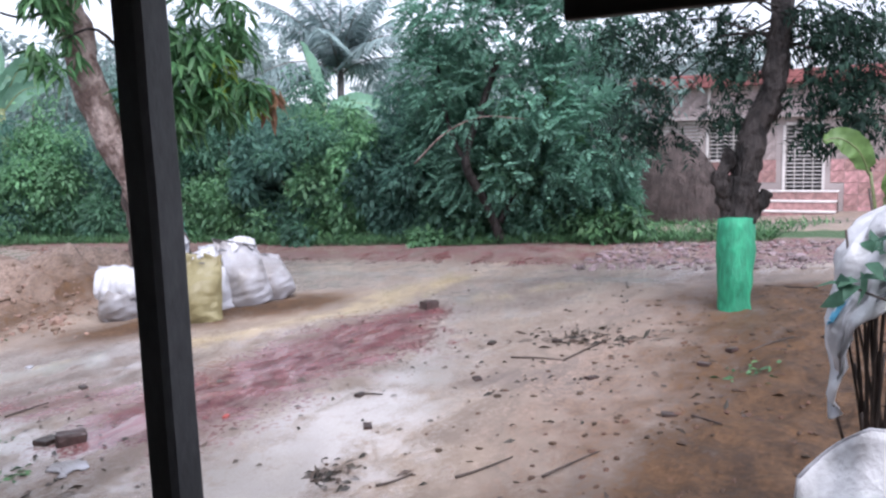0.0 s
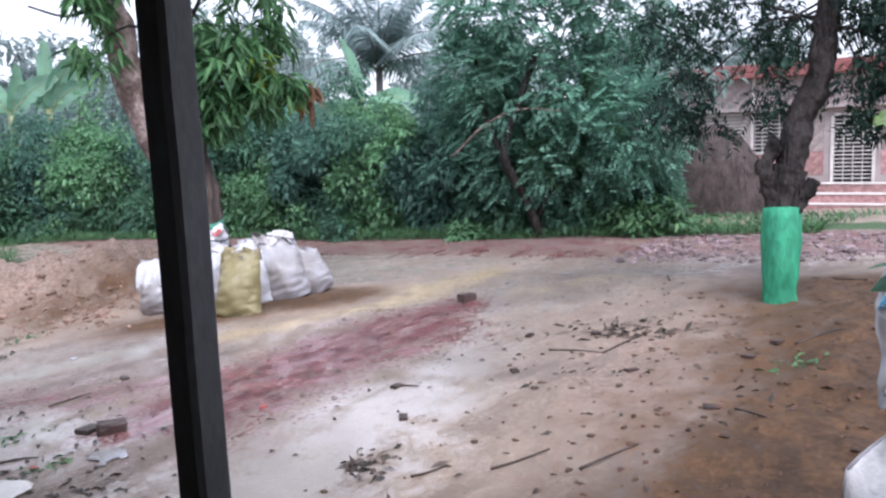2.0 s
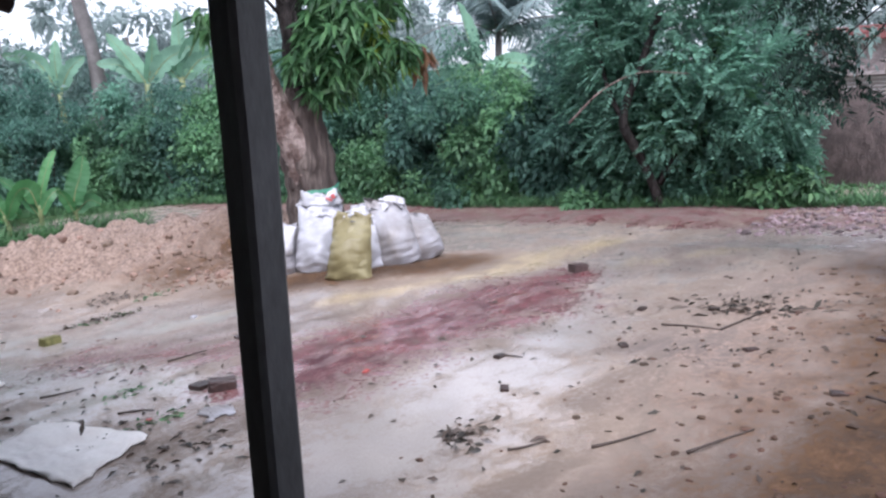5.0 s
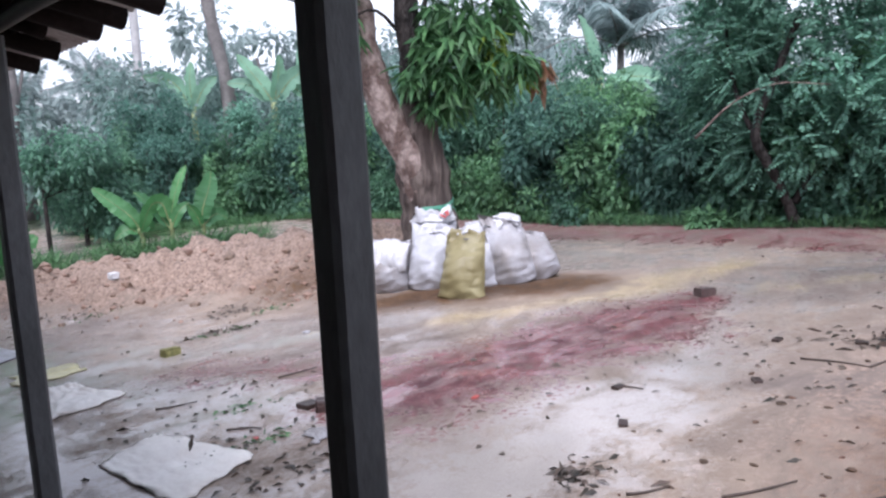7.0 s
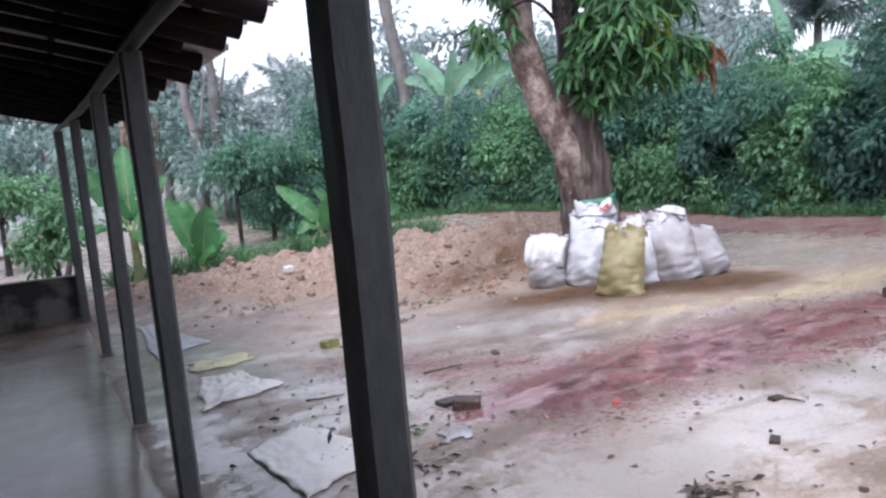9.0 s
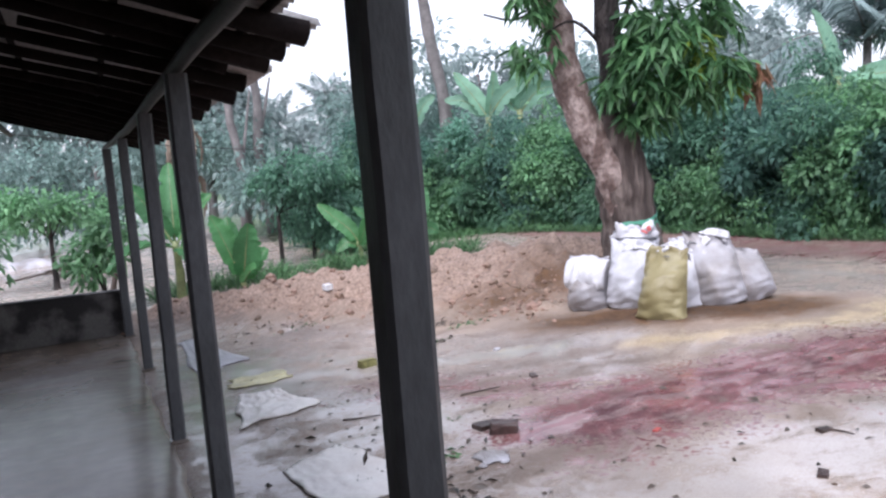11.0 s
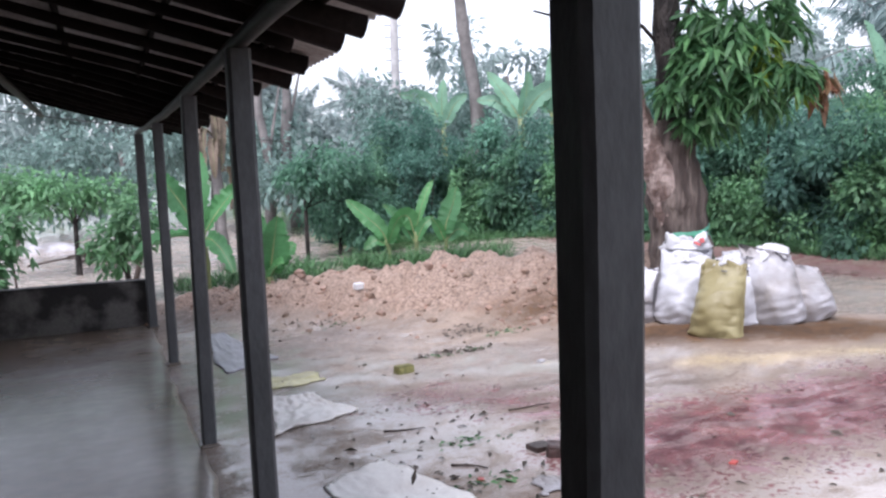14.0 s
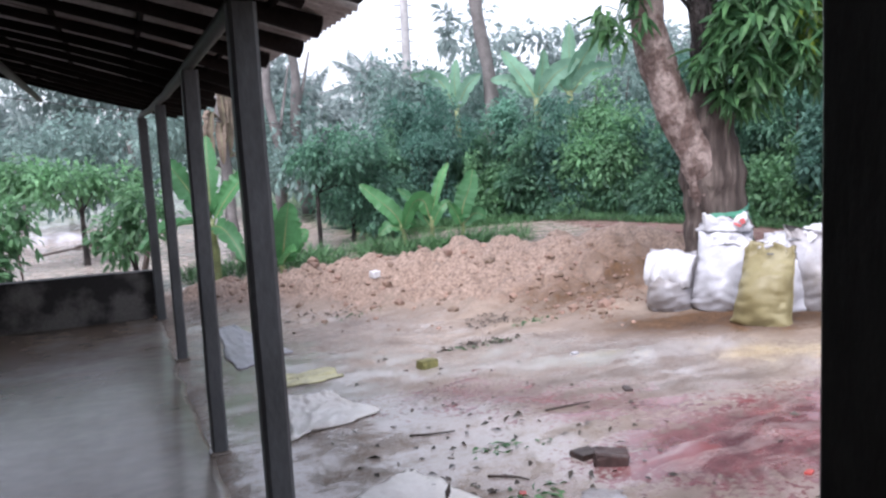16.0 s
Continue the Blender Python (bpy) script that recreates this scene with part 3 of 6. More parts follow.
def roof():
    rng = random.Random(8)
    bm = bmesh.new()
    pts = [(float(np.interp(y, (5.4, 8.2, 10.4), (0.95, 0.94, 0.87))) + rng.uniform(-0.008, 0.008), y, 1.868 + rng.uniform(-0.006, 0.006)) for y in np.linspace(-4.2, 10.65, 24)]
    tube(bm, pts, [0.031] * len(pts), 8)
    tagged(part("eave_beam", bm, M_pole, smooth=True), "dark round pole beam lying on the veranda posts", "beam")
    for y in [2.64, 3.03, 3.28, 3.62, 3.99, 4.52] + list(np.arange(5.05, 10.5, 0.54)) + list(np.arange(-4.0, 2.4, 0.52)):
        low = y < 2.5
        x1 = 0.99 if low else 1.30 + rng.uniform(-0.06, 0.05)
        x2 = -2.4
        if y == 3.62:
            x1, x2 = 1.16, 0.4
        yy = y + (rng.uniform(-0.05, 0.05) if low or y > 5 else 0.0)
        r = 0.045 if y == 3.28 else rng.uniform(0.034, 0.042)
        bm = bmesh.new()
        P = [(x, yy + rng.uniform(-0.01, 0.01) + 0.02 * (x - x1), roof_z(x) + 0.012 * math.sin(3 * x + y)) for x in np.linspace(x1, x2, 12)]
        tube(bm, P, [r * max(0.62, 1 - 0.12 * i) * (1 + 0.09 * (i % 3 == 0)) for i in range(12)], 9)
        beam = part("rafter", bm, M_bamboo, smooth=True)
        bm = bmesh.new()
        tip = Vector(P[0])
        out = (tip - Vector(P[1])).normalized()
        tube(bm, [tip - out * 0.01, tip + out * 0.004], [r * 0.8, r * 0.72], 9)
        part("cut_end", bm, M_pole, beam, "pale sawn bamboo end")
        tagged(beam, "near-black bamboo rafter with a cut end", "rafter", "bamboo rafters")
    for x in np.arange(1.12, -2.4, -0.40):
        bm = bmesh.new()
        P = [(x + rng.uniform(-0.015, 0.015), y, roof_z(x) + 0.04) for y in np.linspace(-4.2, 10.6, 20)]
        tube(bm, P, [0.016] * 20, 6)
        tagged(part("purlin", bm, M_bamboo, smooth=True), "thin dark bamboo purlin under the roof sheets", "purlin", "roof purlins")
    # corrugated sheets
    width = 1.0
    y0 = -4.25
    i = 0
    while y0 < 10.5:
        ya = np.arange(y0, min(y0 + width + 0.06, 10.75), 0.018)
        xs = np.linspace((1.2 if 0.7 < y0 < 2.7 else 1.36) + rng.uniform(-0.03, 0.03), -2.5, 7)
        V, F = [], []
        lift = 0.076 + 0.008 * (i % 2)
        for x in xs:
            for y in ya:
                V.append((x, y, roof_z(x) + lift + 0.016 * math.sin(2 * math.pi * y / 0.073)))
        n = len(ya)
        for a in range(len(xs) - 1):
            for b in range(n - 1):
                F.append((a * n + b, a * n + b + 1, (a + 1) * n + b + 1, (a + 1) * n + b))
        ob = raw("roof_sheet", V, F, M_sheet, smooth=True)
        sol = ob.modifiers.new("thickness", "SOLIDIFY")
        sol.thickness = 0.005
        tagged(ob, "grey corrugated sheet of the veranda roof", "roof sheet", "corrugated roof sheets")
        y0 += width
        i += 1
    bm = bmesh.new()
    box(bm, 1.3, -1.15, 1.725, 0.03, 3.4, 0.055, 0.004)
    ob = tagged(thing("eave_board", (0, 0, 0), "dark wooden board hung along the eave", "board"))
    part("plank", bm, M_board, ob)
    for y in (0.35, -0.8, -2.0):
        bm = bmesh.new()
        tube(bm, [(1.3, y, 1.70), (1.3, y, 1.88)], [0.008, 0.008], 6)
        part("hanger", bm, M_wire, ob)
    bm = bmesh.new()
    tube(bm, [(1.316, 0.53, 1.725), (1.323, 0.53, 1.725)], [0.008, 0.006], 8)
    part("bolt", bm, M_polegrey, ob)


roof()
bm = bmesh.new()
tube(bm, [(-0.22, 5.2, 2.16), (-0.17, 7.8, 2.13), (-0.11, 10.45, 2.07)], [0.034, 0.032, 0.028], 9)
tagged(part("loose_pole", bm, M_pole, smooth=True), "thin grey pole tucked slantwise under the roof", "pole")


def hung_frame():
    x, y, z = -0.80, 8.0, 2.02
    ob = thing("hanging_frame", (x, y, z), "small dark wooden frame hung from the roof", "frame")
    for dx, dz, sx, sz in ((-0.13, 0, 0.03, 0.28), (0.13, 0, 0.03, 0.28), (0, 0.125, 0.23, 0.03), (0, -0.125, 0.23, 0.03)):
        bm = bmesh.new()
        box(bm, dx, 0, dz, sx, 0.02, sz, 0.004)
        part("frame_bar", bm, M_board, ob)
    bm = bmesh.new()
    box(bm, 0, 0.004, 0, 0.23, 0.004, 0.22)
    part("backing", bm, M_polegrey, ob, "dull grey backing")
    bm = bmesh.new()
    tube(bm, [(0, 0, 0.13), (0, 0, 0.42)], [0.003, 0.003], 5)
    part("cord", bm, M_wire, ob)


hung_frame()


def low_wall():
    ob = thing("low_wall", (-0.8, 10.6, -0.45), "low plastered veranda wall with black damp stains", "wall")
    bm = bmesh.new()
    rng = random.Random(3)
    box(bm, 0, 0, 0.26, 3.36, 0.14, 0.66, 0.02)
    part("body", bm, M_lowwall, ob)
    bm = bmesh.new()
    box(bm, 0, 0, 0.598, 3.40, 0.16, 0.03, 0.008)
    part("coping", bm, M_lowwall, ob)
    ob.rotation_euler = (0, radians(0.6), 0)


low_wall()


# ---- sacks by the mango tree ----
def sack(at, w, d, h, turn, lean, material, label, seed, top=0.85, ears=0.05, creases=(), slope=0.0):
    """A filled woven sack: two sheets sewn at the sides, swollen low down and drawn thin at the mouth."""
    x, y = at
    ob = thing("filled_sack", (x, y, gz(x, y)), label, "sack", "filled sacks")
    ob.matrix_basis = pose(x, y, gz(x, y) - 0.035, lean[0], lean[1], turn)
    cols, rows = 27, 34
    off = Vector((seed * 7.1, seed * 3.3, seed * 1.7))
    us = [math.sin(math.pi * (k / (cols - 1) - 0.5)) for k in range(cols)]
    loop = [(u, -1) for u in us] + [(u, 1) for u in us[-2:0:-1]]
    bm = bmesh.new()
    rings = []
    for i in range(rows + 1):
        v = i / rows
        low = 0.55 + 0.45 * math.sin(min(v / 0.33, 1.0) * math.pi / 2)
        thick = 1.18 * low * (1 - 0.86 * float(sstep(0.42, 1.0, np.float64(v))))
        wide = 1 - 0.10 * math.sin(math.pi * min(1.0, v * 1.15)) + (top - 1) * float(sstep(0.35, 1.0, np.float64(v)))
        wide *= 1 + ears * max(0.0, 1 - v / 0.14) + 0.6 * ears * float(sstep(0.9, 1.0, np.float64(v)))
        if ears < 0.06:
            wide *= 1 - 0.16 * max(0.0, 1 - v / 0.2) ** 2
        ring = []
        for u, side in loop:
            q = Vector((u * 1.6, side * 0.8, v * 2.6)) + off
            edge = 1 + 0.05 * noise.noise(Vector((math.copysign(1, u) * 3, 0.3, v * 5)) + off)
            xx = u * w / 2 * wide * edge
            body = max(0.0, 1 - abs(u) ** 2.5) ** 0.5
            yy = side * d / 2 * thick * body * (1 + 0.16 * noise.noise(q * 0.9))
            # drawn creases, deeper towards the seams, the foot and the mouth
            pull = (0.35 + 0.9 * abs(u) ** 2 + 0.8 * max(0.0, 0.25 - v) * 3 + 0.9 * max(0.0, v - 0.6))
            yy += side * body ** 0.5 * 0.028 * pull * (noise.noise(Vector((q.x * 1.4, q.y, q.z * 3.2))) - 1.1 * (1 - abs(noise.noise(Vector((q.x * 0.8 + q.z, q.y, q.z * 2.4 - q.x * 0.5))))) ** 7)
            for cv, cu, deep in creases:
                yy += -side * deep * math.exp(-((v - cv - 0.04 * u) / 0.018) ** 2) * max(0.0, 1 - abs(u - cu) / 0.5)
            zz = h * v * (1 + slope * u * v)
            if v > 0.78:
                t = (v - 0.78) / 0.22
                zz += t * h * (0.09 * noise.noise(Vector((u * 1.6, seed, 0.4))) + 0.05 * noise.noise(Vector((u * 5.0, seed, 3.1))))
                yy += t * t * d * (0.26 * noise.noise(Vector((u * 2.2, seed, 8.0))) + 0.10 * noise.noise(Vector((u * 6.0, seed, 5.0))))
            if v < 0.08:
                zz += 0.03 * abs(u) ** 3 * (1 - v / 0.08)
            ring.append(bm.verts.new((xx, yy, zz)))
        rings.append(ring)
    n = len(loop)
    for i in range(rows):
        for k in range(n):
            bm.faces.new((rings[i][k], rings[i][(k + 1) % n], rings[i + 1][(k + 1) % n], rings[i + 1][k]))
    bm.faces.new(rings[0][::-1])
    bm.faces.new(rings[-1])
    seam = [rings[i][cols - 1].co + Vector((0.003, 0, 0)) for i in range(1, rows - 2)]
    part("body", bm, material, ob, smooth=True)
    bm = bmesh.new()
    tube(bm, seam, [0.006] * len(seam), 5)
    part("seam", bm, material, ob, smooth=True)
    return ob


def drape(parent, seed, w, path, material, label=""):
    """The slack mouth of a sack, turned over and hanging down along path, given in depth and height."""
    P = curve_pts([(0, a, b) for a, b in path], 7)
    n, m = len(P), 22
    V, F = [], []
    for i, p in enumerate(P):
        t = i / (n - 1)
        for k in range(m):
            u = 2 * k / (m - 1) - 1
            q = Vector((u * 2.4 + seed, t * 1.6, seed * 0.7))
            fold = 0.035 * (0.3 + t) * noise.noise(q * 1.5) - 0.03 * (1 - abs(noise.noise(Vector((q.x * 1.2, q.y * 0.6, seed))))) ** 6
            hang = t ** 2 * (0.07 * noise.noise(Vector((u * 1.3, seed, 2))) + 0.015 * noise.noise(Vector((u * 5, seed, 4)))) - 0.02 * noise.noise(q * 2.1)
            V.append((u * w / 2 * (1 - 0.10 * t * t), p.y - fold + 0.07 * u * u * (0.4 + t), p.z - hang - 0.05 * u * u))
    for i in range(n - 1):
        for k in range(m - 1):
            F.append((i * m + k, i * m + k + 1, (i + 1) * m + k + 1, (i + 1) * m + k))
    ob = raw("mouth_flap", V, F, material, parent, label, smooth=True)
    sol = ob.modifiers.new("thickness", "SOLIDIFY")
    sol.thickness = 0.005
    return ob


def torn_mouth(parent, seed, w, d, at, peaks, material, label=""):
    """An open sack mouth standing up in torn points; peaks: (turn, height)."""
    n, rows = 48, 9
    V, F = [], []
    for i in range(rows):
        t = i / (rows - 1)
        for k in range(n):
            a = 360 * k / n
            top = 0.05 + sum(hh * math.exp(-(((a - pa + 180) % 360 - 180) / 27) ** 2) for pa, hh in peaks) + 0.05 * noise.noise(Vector((a * 0.05, seed, 1)))
            q = Vector((math.cos(radians(a)) * 1.7, math.sin(radians(a)) * 1.7, t + seed))
            r = 1 + 0.22 * noise.noise(q * 1.6) + 0.12 * noise.noise(q * 4) - 0.15 * t
            V.append((at[0] + w / 2 * r * math.cos(radians(a)), at[1] + d / 2 * r * math.sin(radians(a)), at[2] + t * top + 0.02 * noise.noise(q * 3)))
    for i in range(rows - 1):
        for k in range(n):
            F.append((i * n + k, i * n + (k + 1) % n, (i + 1) * n + (k + 1) % n, (i + 1) * n + k))
    ob = raw("torn_mouth", V, F, material, parent, label, smooth=True)
    sol = ob.modifiers.new("thickness", "SOLIDIFY")
    sol.thickness = 0.005
    return ob


s1 = sack((4.99, 5.62), 0.45, 0.31, 0.63, -60, (-14, 2), M_yellow, "standing yellow woven sack filled with soil, mouth folded", 1, 0.80, 0.09, ((0.30, 0.75, 0.024), (0.24, 0.5, 0.022), (0.38, 0.8, 0.02), (0.17, 0.6, 0.018)))
s2 = sack((4.94, 6.64), 0.43, 0.40, 0.54, -56, (-2, 2), M_dirty, "mottled grey-white woven sack with its top flopped over", 2, 0.95)
s3 = sack((5.16, 6.30), 0.47, 0.40, 0.64, -56, (-13, 3), M_white, "white woven sack leaning on the pile", 3, 0.92)
s4 = sack((5.42, 5.84), 0.46, 0.34, 0.60, -48, (-12, -5), M_white, "white woven sack wedged behind the yellow one", 4, 0.8, 0.08)
s5 = sack((5.70, 5.62), 0.48, 0.42, 0.66, -38, (-13, -10), M_dirty, "grey-white woven sack leaning back, sharp top corner", 5, 0.82, 0.05, ((0.22, -0.3, 0.024), (0.16, 0.3, 0.022), (0.30, 0.5, 0.016)), -0.14)
s6 = sack((6.02, 5.60), 0.52, 0.44, 0.54, -26, (-13, -14), M_dirty, "slumped dirty white sack at the end of the pile", 6, 0.78, 0.05, ((0.25, 0.4, 0.024), (0.6, 0.5, 0.016)), -0.2)
s7 = sack((5.44, 6.52), 0.48, 0.36, 0.72, -50, (-6, 0), M_white, "tall white sack with torn open mouth and red print", 7, 0.9)
s8 = sack((5.78, 6.06), 0.54, 0.36, 0.62, -46, (-5, 0), M_white, "white sack standing at the back of the pile", 8, 0.9)
drape(s2, 12, 0.43, [(0.12, 0.42), (0.05, 0.52), (-0.08, 0.54), (-0.17, 0.46), (-0.215, 0.34), (-0.20, 0.27)], M_bag, "white flopped sack mouth")
drape(s3, 13, 0.46, [(0.10, 0.60), (0.05, 0.675), (-0.02, 0.67), (-0.06, 0.61), (-0.085, 0.57)], M_bag)
drape(s8, 15, 0.50, [(0.08, 0.57), (0.03, 0.63), (-0.04, 0.62), (-0.07, 0.56)], M_bag)
drape(s4, 19, 0.42, [(0.07, 0.57), (0.02, 0.63), (-0.04, 0.60), (-0.07, 0.54)], M_bag)
drape(s5, 17, 0.40, [(0.05, 0.65), (0.0, 0.71), (-0.04, 0.66), (-0.07, 0.60)], M_bag)
torn_mouth(s7, 14, 0.44, 0.26, (0.0, -0.02, 0.64), ((205, 0.11), (250, 0.08), (300, 0.06), (335, 0.10), (60, 0.08), (120, 0.10)), M_bag, "torn open white sack mouth")
drape(s1, 16, 0.36, [(0.07, 0.60), (0.03, 0.65), (-0.02, 0.645), (-0.045, 0.61)], M_bag, "white rim of the sack liner")
bm = bmesh.new()
box(bm, 0.12, -0.165, 0.70, 0.07, 0.012, 0.022, 0.003, pose(0, 0, 0, 0, 25, 0))
box(bm, 0.16, -0.155, 0.73, 0.04, 0.012, 0.05, 0.003, pose(0, 0, 0, 0, -20, 0))
part("print_mark", bm, M_redprint, s7, "faded red print")
bm = bmesh.new()
box(bm, 0.03, -0.075, 0.565, 0.05, 0.012, 0.012, 0.003)
part("tear", bm, M_dark, s1, "small dark tear")


# ---- trees ----
def limb(name, parent, pts, r0, r1, material, seed, n=5, seg=12, rough=0.06, label=""):
    P = curve_pts(pts, n)
    k = len(P) - 1
    bm = bmesh.new()
    rng = random.Random(seed)
    tube(bm, P, [(r0 + (r1 - r0) * i / k) * (1 + 0.03 * math.sin(i * 1.7 + seed) + 0.035 * math.sin(i * 0.6 + 2 * seed)) for i in range(k + 1)], seg, rough * 0.4, rng)
    if r0 > 0.05:
        # knots and ridges in the bark
        off = Vector((seed * 3.7, seed * 1.9, 0))
        bm.normal_update()
        for v in bm.verts:
            v.co += v.normal * r0 * rough * (2.2 * noise.noise(v.co * (0.9 / r0) + off) + 1.4 * noise.noise(Vector((v.co.x * 4, v.co.y * 4, v.co.z * 0.8)) / r0 + off))
    return part(name, bm, material, parent, label, smooth=True)


def whorls(rs, centres, per, spread=0.03):
    C = np.repeat(np.asarray(centres, float), per, axis=0)
    D = rs.normal(size=C.shape)
    D[:, 2] = -np.abs(D[:, 2]) * 0.75 + 0.15
    C = C + rs.normal(size=C.shape) * spread
    return C, D


def mango_tree():
    x, y = 5.72, 6.92
    ob = thing("mango_tree", (x, y, gz(x, y)), "thick-trunked mango tree with a green painted foot and drooping leaves", "tree")
    o = Vector((x, y, gz(x, y)))

    def rel(*p):
        return Vector(p) - o
    limb("trunk", ob, [rel(5.76, 6.92, -0.25), rel(5.68, 6.88, 0.35), rel(5.62, 6.86, 0.9), rel(5.55, 6.86, 1.5), rel(5.60, 6.84, 1.62)], 0.34, 0.20, M_bark, 1, 9, 28, 0.06)
    limb("painted_foot", ob, [rel(5.76, 6.92, -0.25), rel(5.72, 6.90, 0.15), rel(5.655, 6.87, 0.68)], 0.362, 0.283, M_greendull, 1, 9, 28, 0.06, "faded green lime wash band")
    limb("limb", ob, [rel(5.60, 6.86, 0.55), rel(5.47, 6.82, 1.02), rel(5.36, 6.87, 1.31), rel(5.26, 6.94, 1.57), rel(5.18, 7.01, 1.87), rel(5.12, 7.11, 2.30), rel(5.12, 7.16, 2.64), rel(5.0, 7.2, 3.0), rel(4.9, 7.2, 3.8), rel(4.6, 7.4, 4.8)], 0.17, 0.15, M_pale, 2, 6, 18, 0.05, "pale lichen-spotted limb")
    limb("limb", ob, [rel(5.58, 6.86, 1.45), rel(5.55, 6.85, 2.1), rel(5.50, 6.85, 2.85), rel(5.6, 6.8, 3.8), rel(5.8, 6.5, 4.7)], 0.17, 0.07, M_darkbark, 3, 6, 14, 0.06)
    limb("stub", ob, [rel(5.22, 7.05, 1.55), rel(5.30, 6.98, 1.75), rel(5.24, 7.02, 1.95)], 0.06, 0.03, M_darkbark, 4, 4, 8)
    limb("twig", ob, [rel(5.12, 7.2, 2.85), rel(5.1, 7.5, 2.88), rel(5.05, 7.95, 2.86), rel(5.0, 8.5, 3.02)], 0.022, 0.012, M_darkbark, 5, 5, 8)
    twigs = [(5.55, 6.6, 2.0), (5.8, 6.2, 2.1), (6.1, 6.05, 1.95), (6.35, 6.0, 1.98), (5.3, 6.5, 2.3), (5.9, 6.5, 2.5), (6.2, 6.3, 2.4), (4.75, 6.95, 2.5), (5.75, 6.4, 1.75), (5.95, 6.2, 2.9)]
    for i, e in enumerate(twigs):
        limb("branch", ob, [rel(5.55, 6.84, 1.7 + 0.08 * i), rel((5.55 + e[0]) / 2, (6.84 + e[1]) / 2, e[2] + 0.15), rel(*e)], 0.025, 0.008, M_darkbark, 20 + i, 4, 6)
    rs = np.random.RandomState(5)
    blobs = [(5.50, 6.50, 2.05, 0.25, 0.22, 0.45), (5.74, 6.28, 2.2, 0.36, 0.32, 0.42), (6.0, 6.3, 2.75, 0.6, 0.5, 0.45), (6.1, 6.05, 2.0, 0.36, 0.25, 0.26), (5.62, 6.45, 1.72, 0.22, 0.2, 0.16), (4.68, 6.95, 2.45, 0.2, 0.2, 0.35), (4.78, 6.9, 2.95, 0.3, 0.25, 0.3)]
    cen = []
    for b, n in zip(blobs, (28, 46, 46, 28, 12, 9, 12)):
        d = rs.normal(size=(n, 3))
        d /= np.linalg.norm(d, axis=1, keepdims=True)
        cen.append(np.array(b[:3]) + d * rs.uniform(0.3, 1, (n, 1)) ** 0.5 * np.array(b[3:]))
    cen = np.concatenate(cen) - np.array(o)
    C, D = whorls(rs, cen, 13)
    leaves("crown", C, D, rs.uniform(0.14, 0.26, len(C)), rs.uniform(0.036, 0.056, len(C)), M_mango, ob, rs, LONGLEAF, 0.35)
    cen = np.array([(5.95, 6.05, 2.25), (6.1, 6.0, 2.12), (5.85, 6.0, 2.35), (5.9, 6.02, 2.08), (6.28, 5.98, 1.95), (6.05, 6.1, 2.35)]) - np.array(o)
    C, D = whorls(rs, cen, 14)
    leaves("young_foliage", C, D, rs.uniform(0.14, 0.22, len(C)), 0.042, M_mangonew, ob, rs, LONGLEAF, 0.4, "yellow-green young leaves")
    cen = np.array([(6.50, 5.97, 1.95), (6.55, 5.96, 1.90), (6.45, 5.98, 1.93), (6.05, 6.05, 1.72)]) - np.array(o)
    C, D = whorls(rs, cen[[0, 1, 2, 0, 1]] + (0.04, 0.02, 0.06), 11, 0.05)
    D[:, 2] -= 1.0
    leaves("withered_foliage", C, D, rs.uniform(0.15, 0.25, len(C)), 0.055, M_rust, ob, rs, LONGLEAF, 0.2, "withered rust-coloured leaves")
    # high crown over the yard
    C, D = crown_points(rs, [(5.4 - x, 6.7 - y, 5.2 - o.z, 2.3, 2.3, 1.2), (4.6 - x, 7.6 - y, 4.6 - o.z, 1.4, 1.4, 0.9), (6.6 - x, 6.2 - y, 4.4 - o.z, 1.2, 1.2, 0.8)], 420, 12, 0.2)
    leaves("high_crown", C, D, 0.2, 0.05, M_mango, ob, rs, DIAMOND, 0.3)


mango_tree()


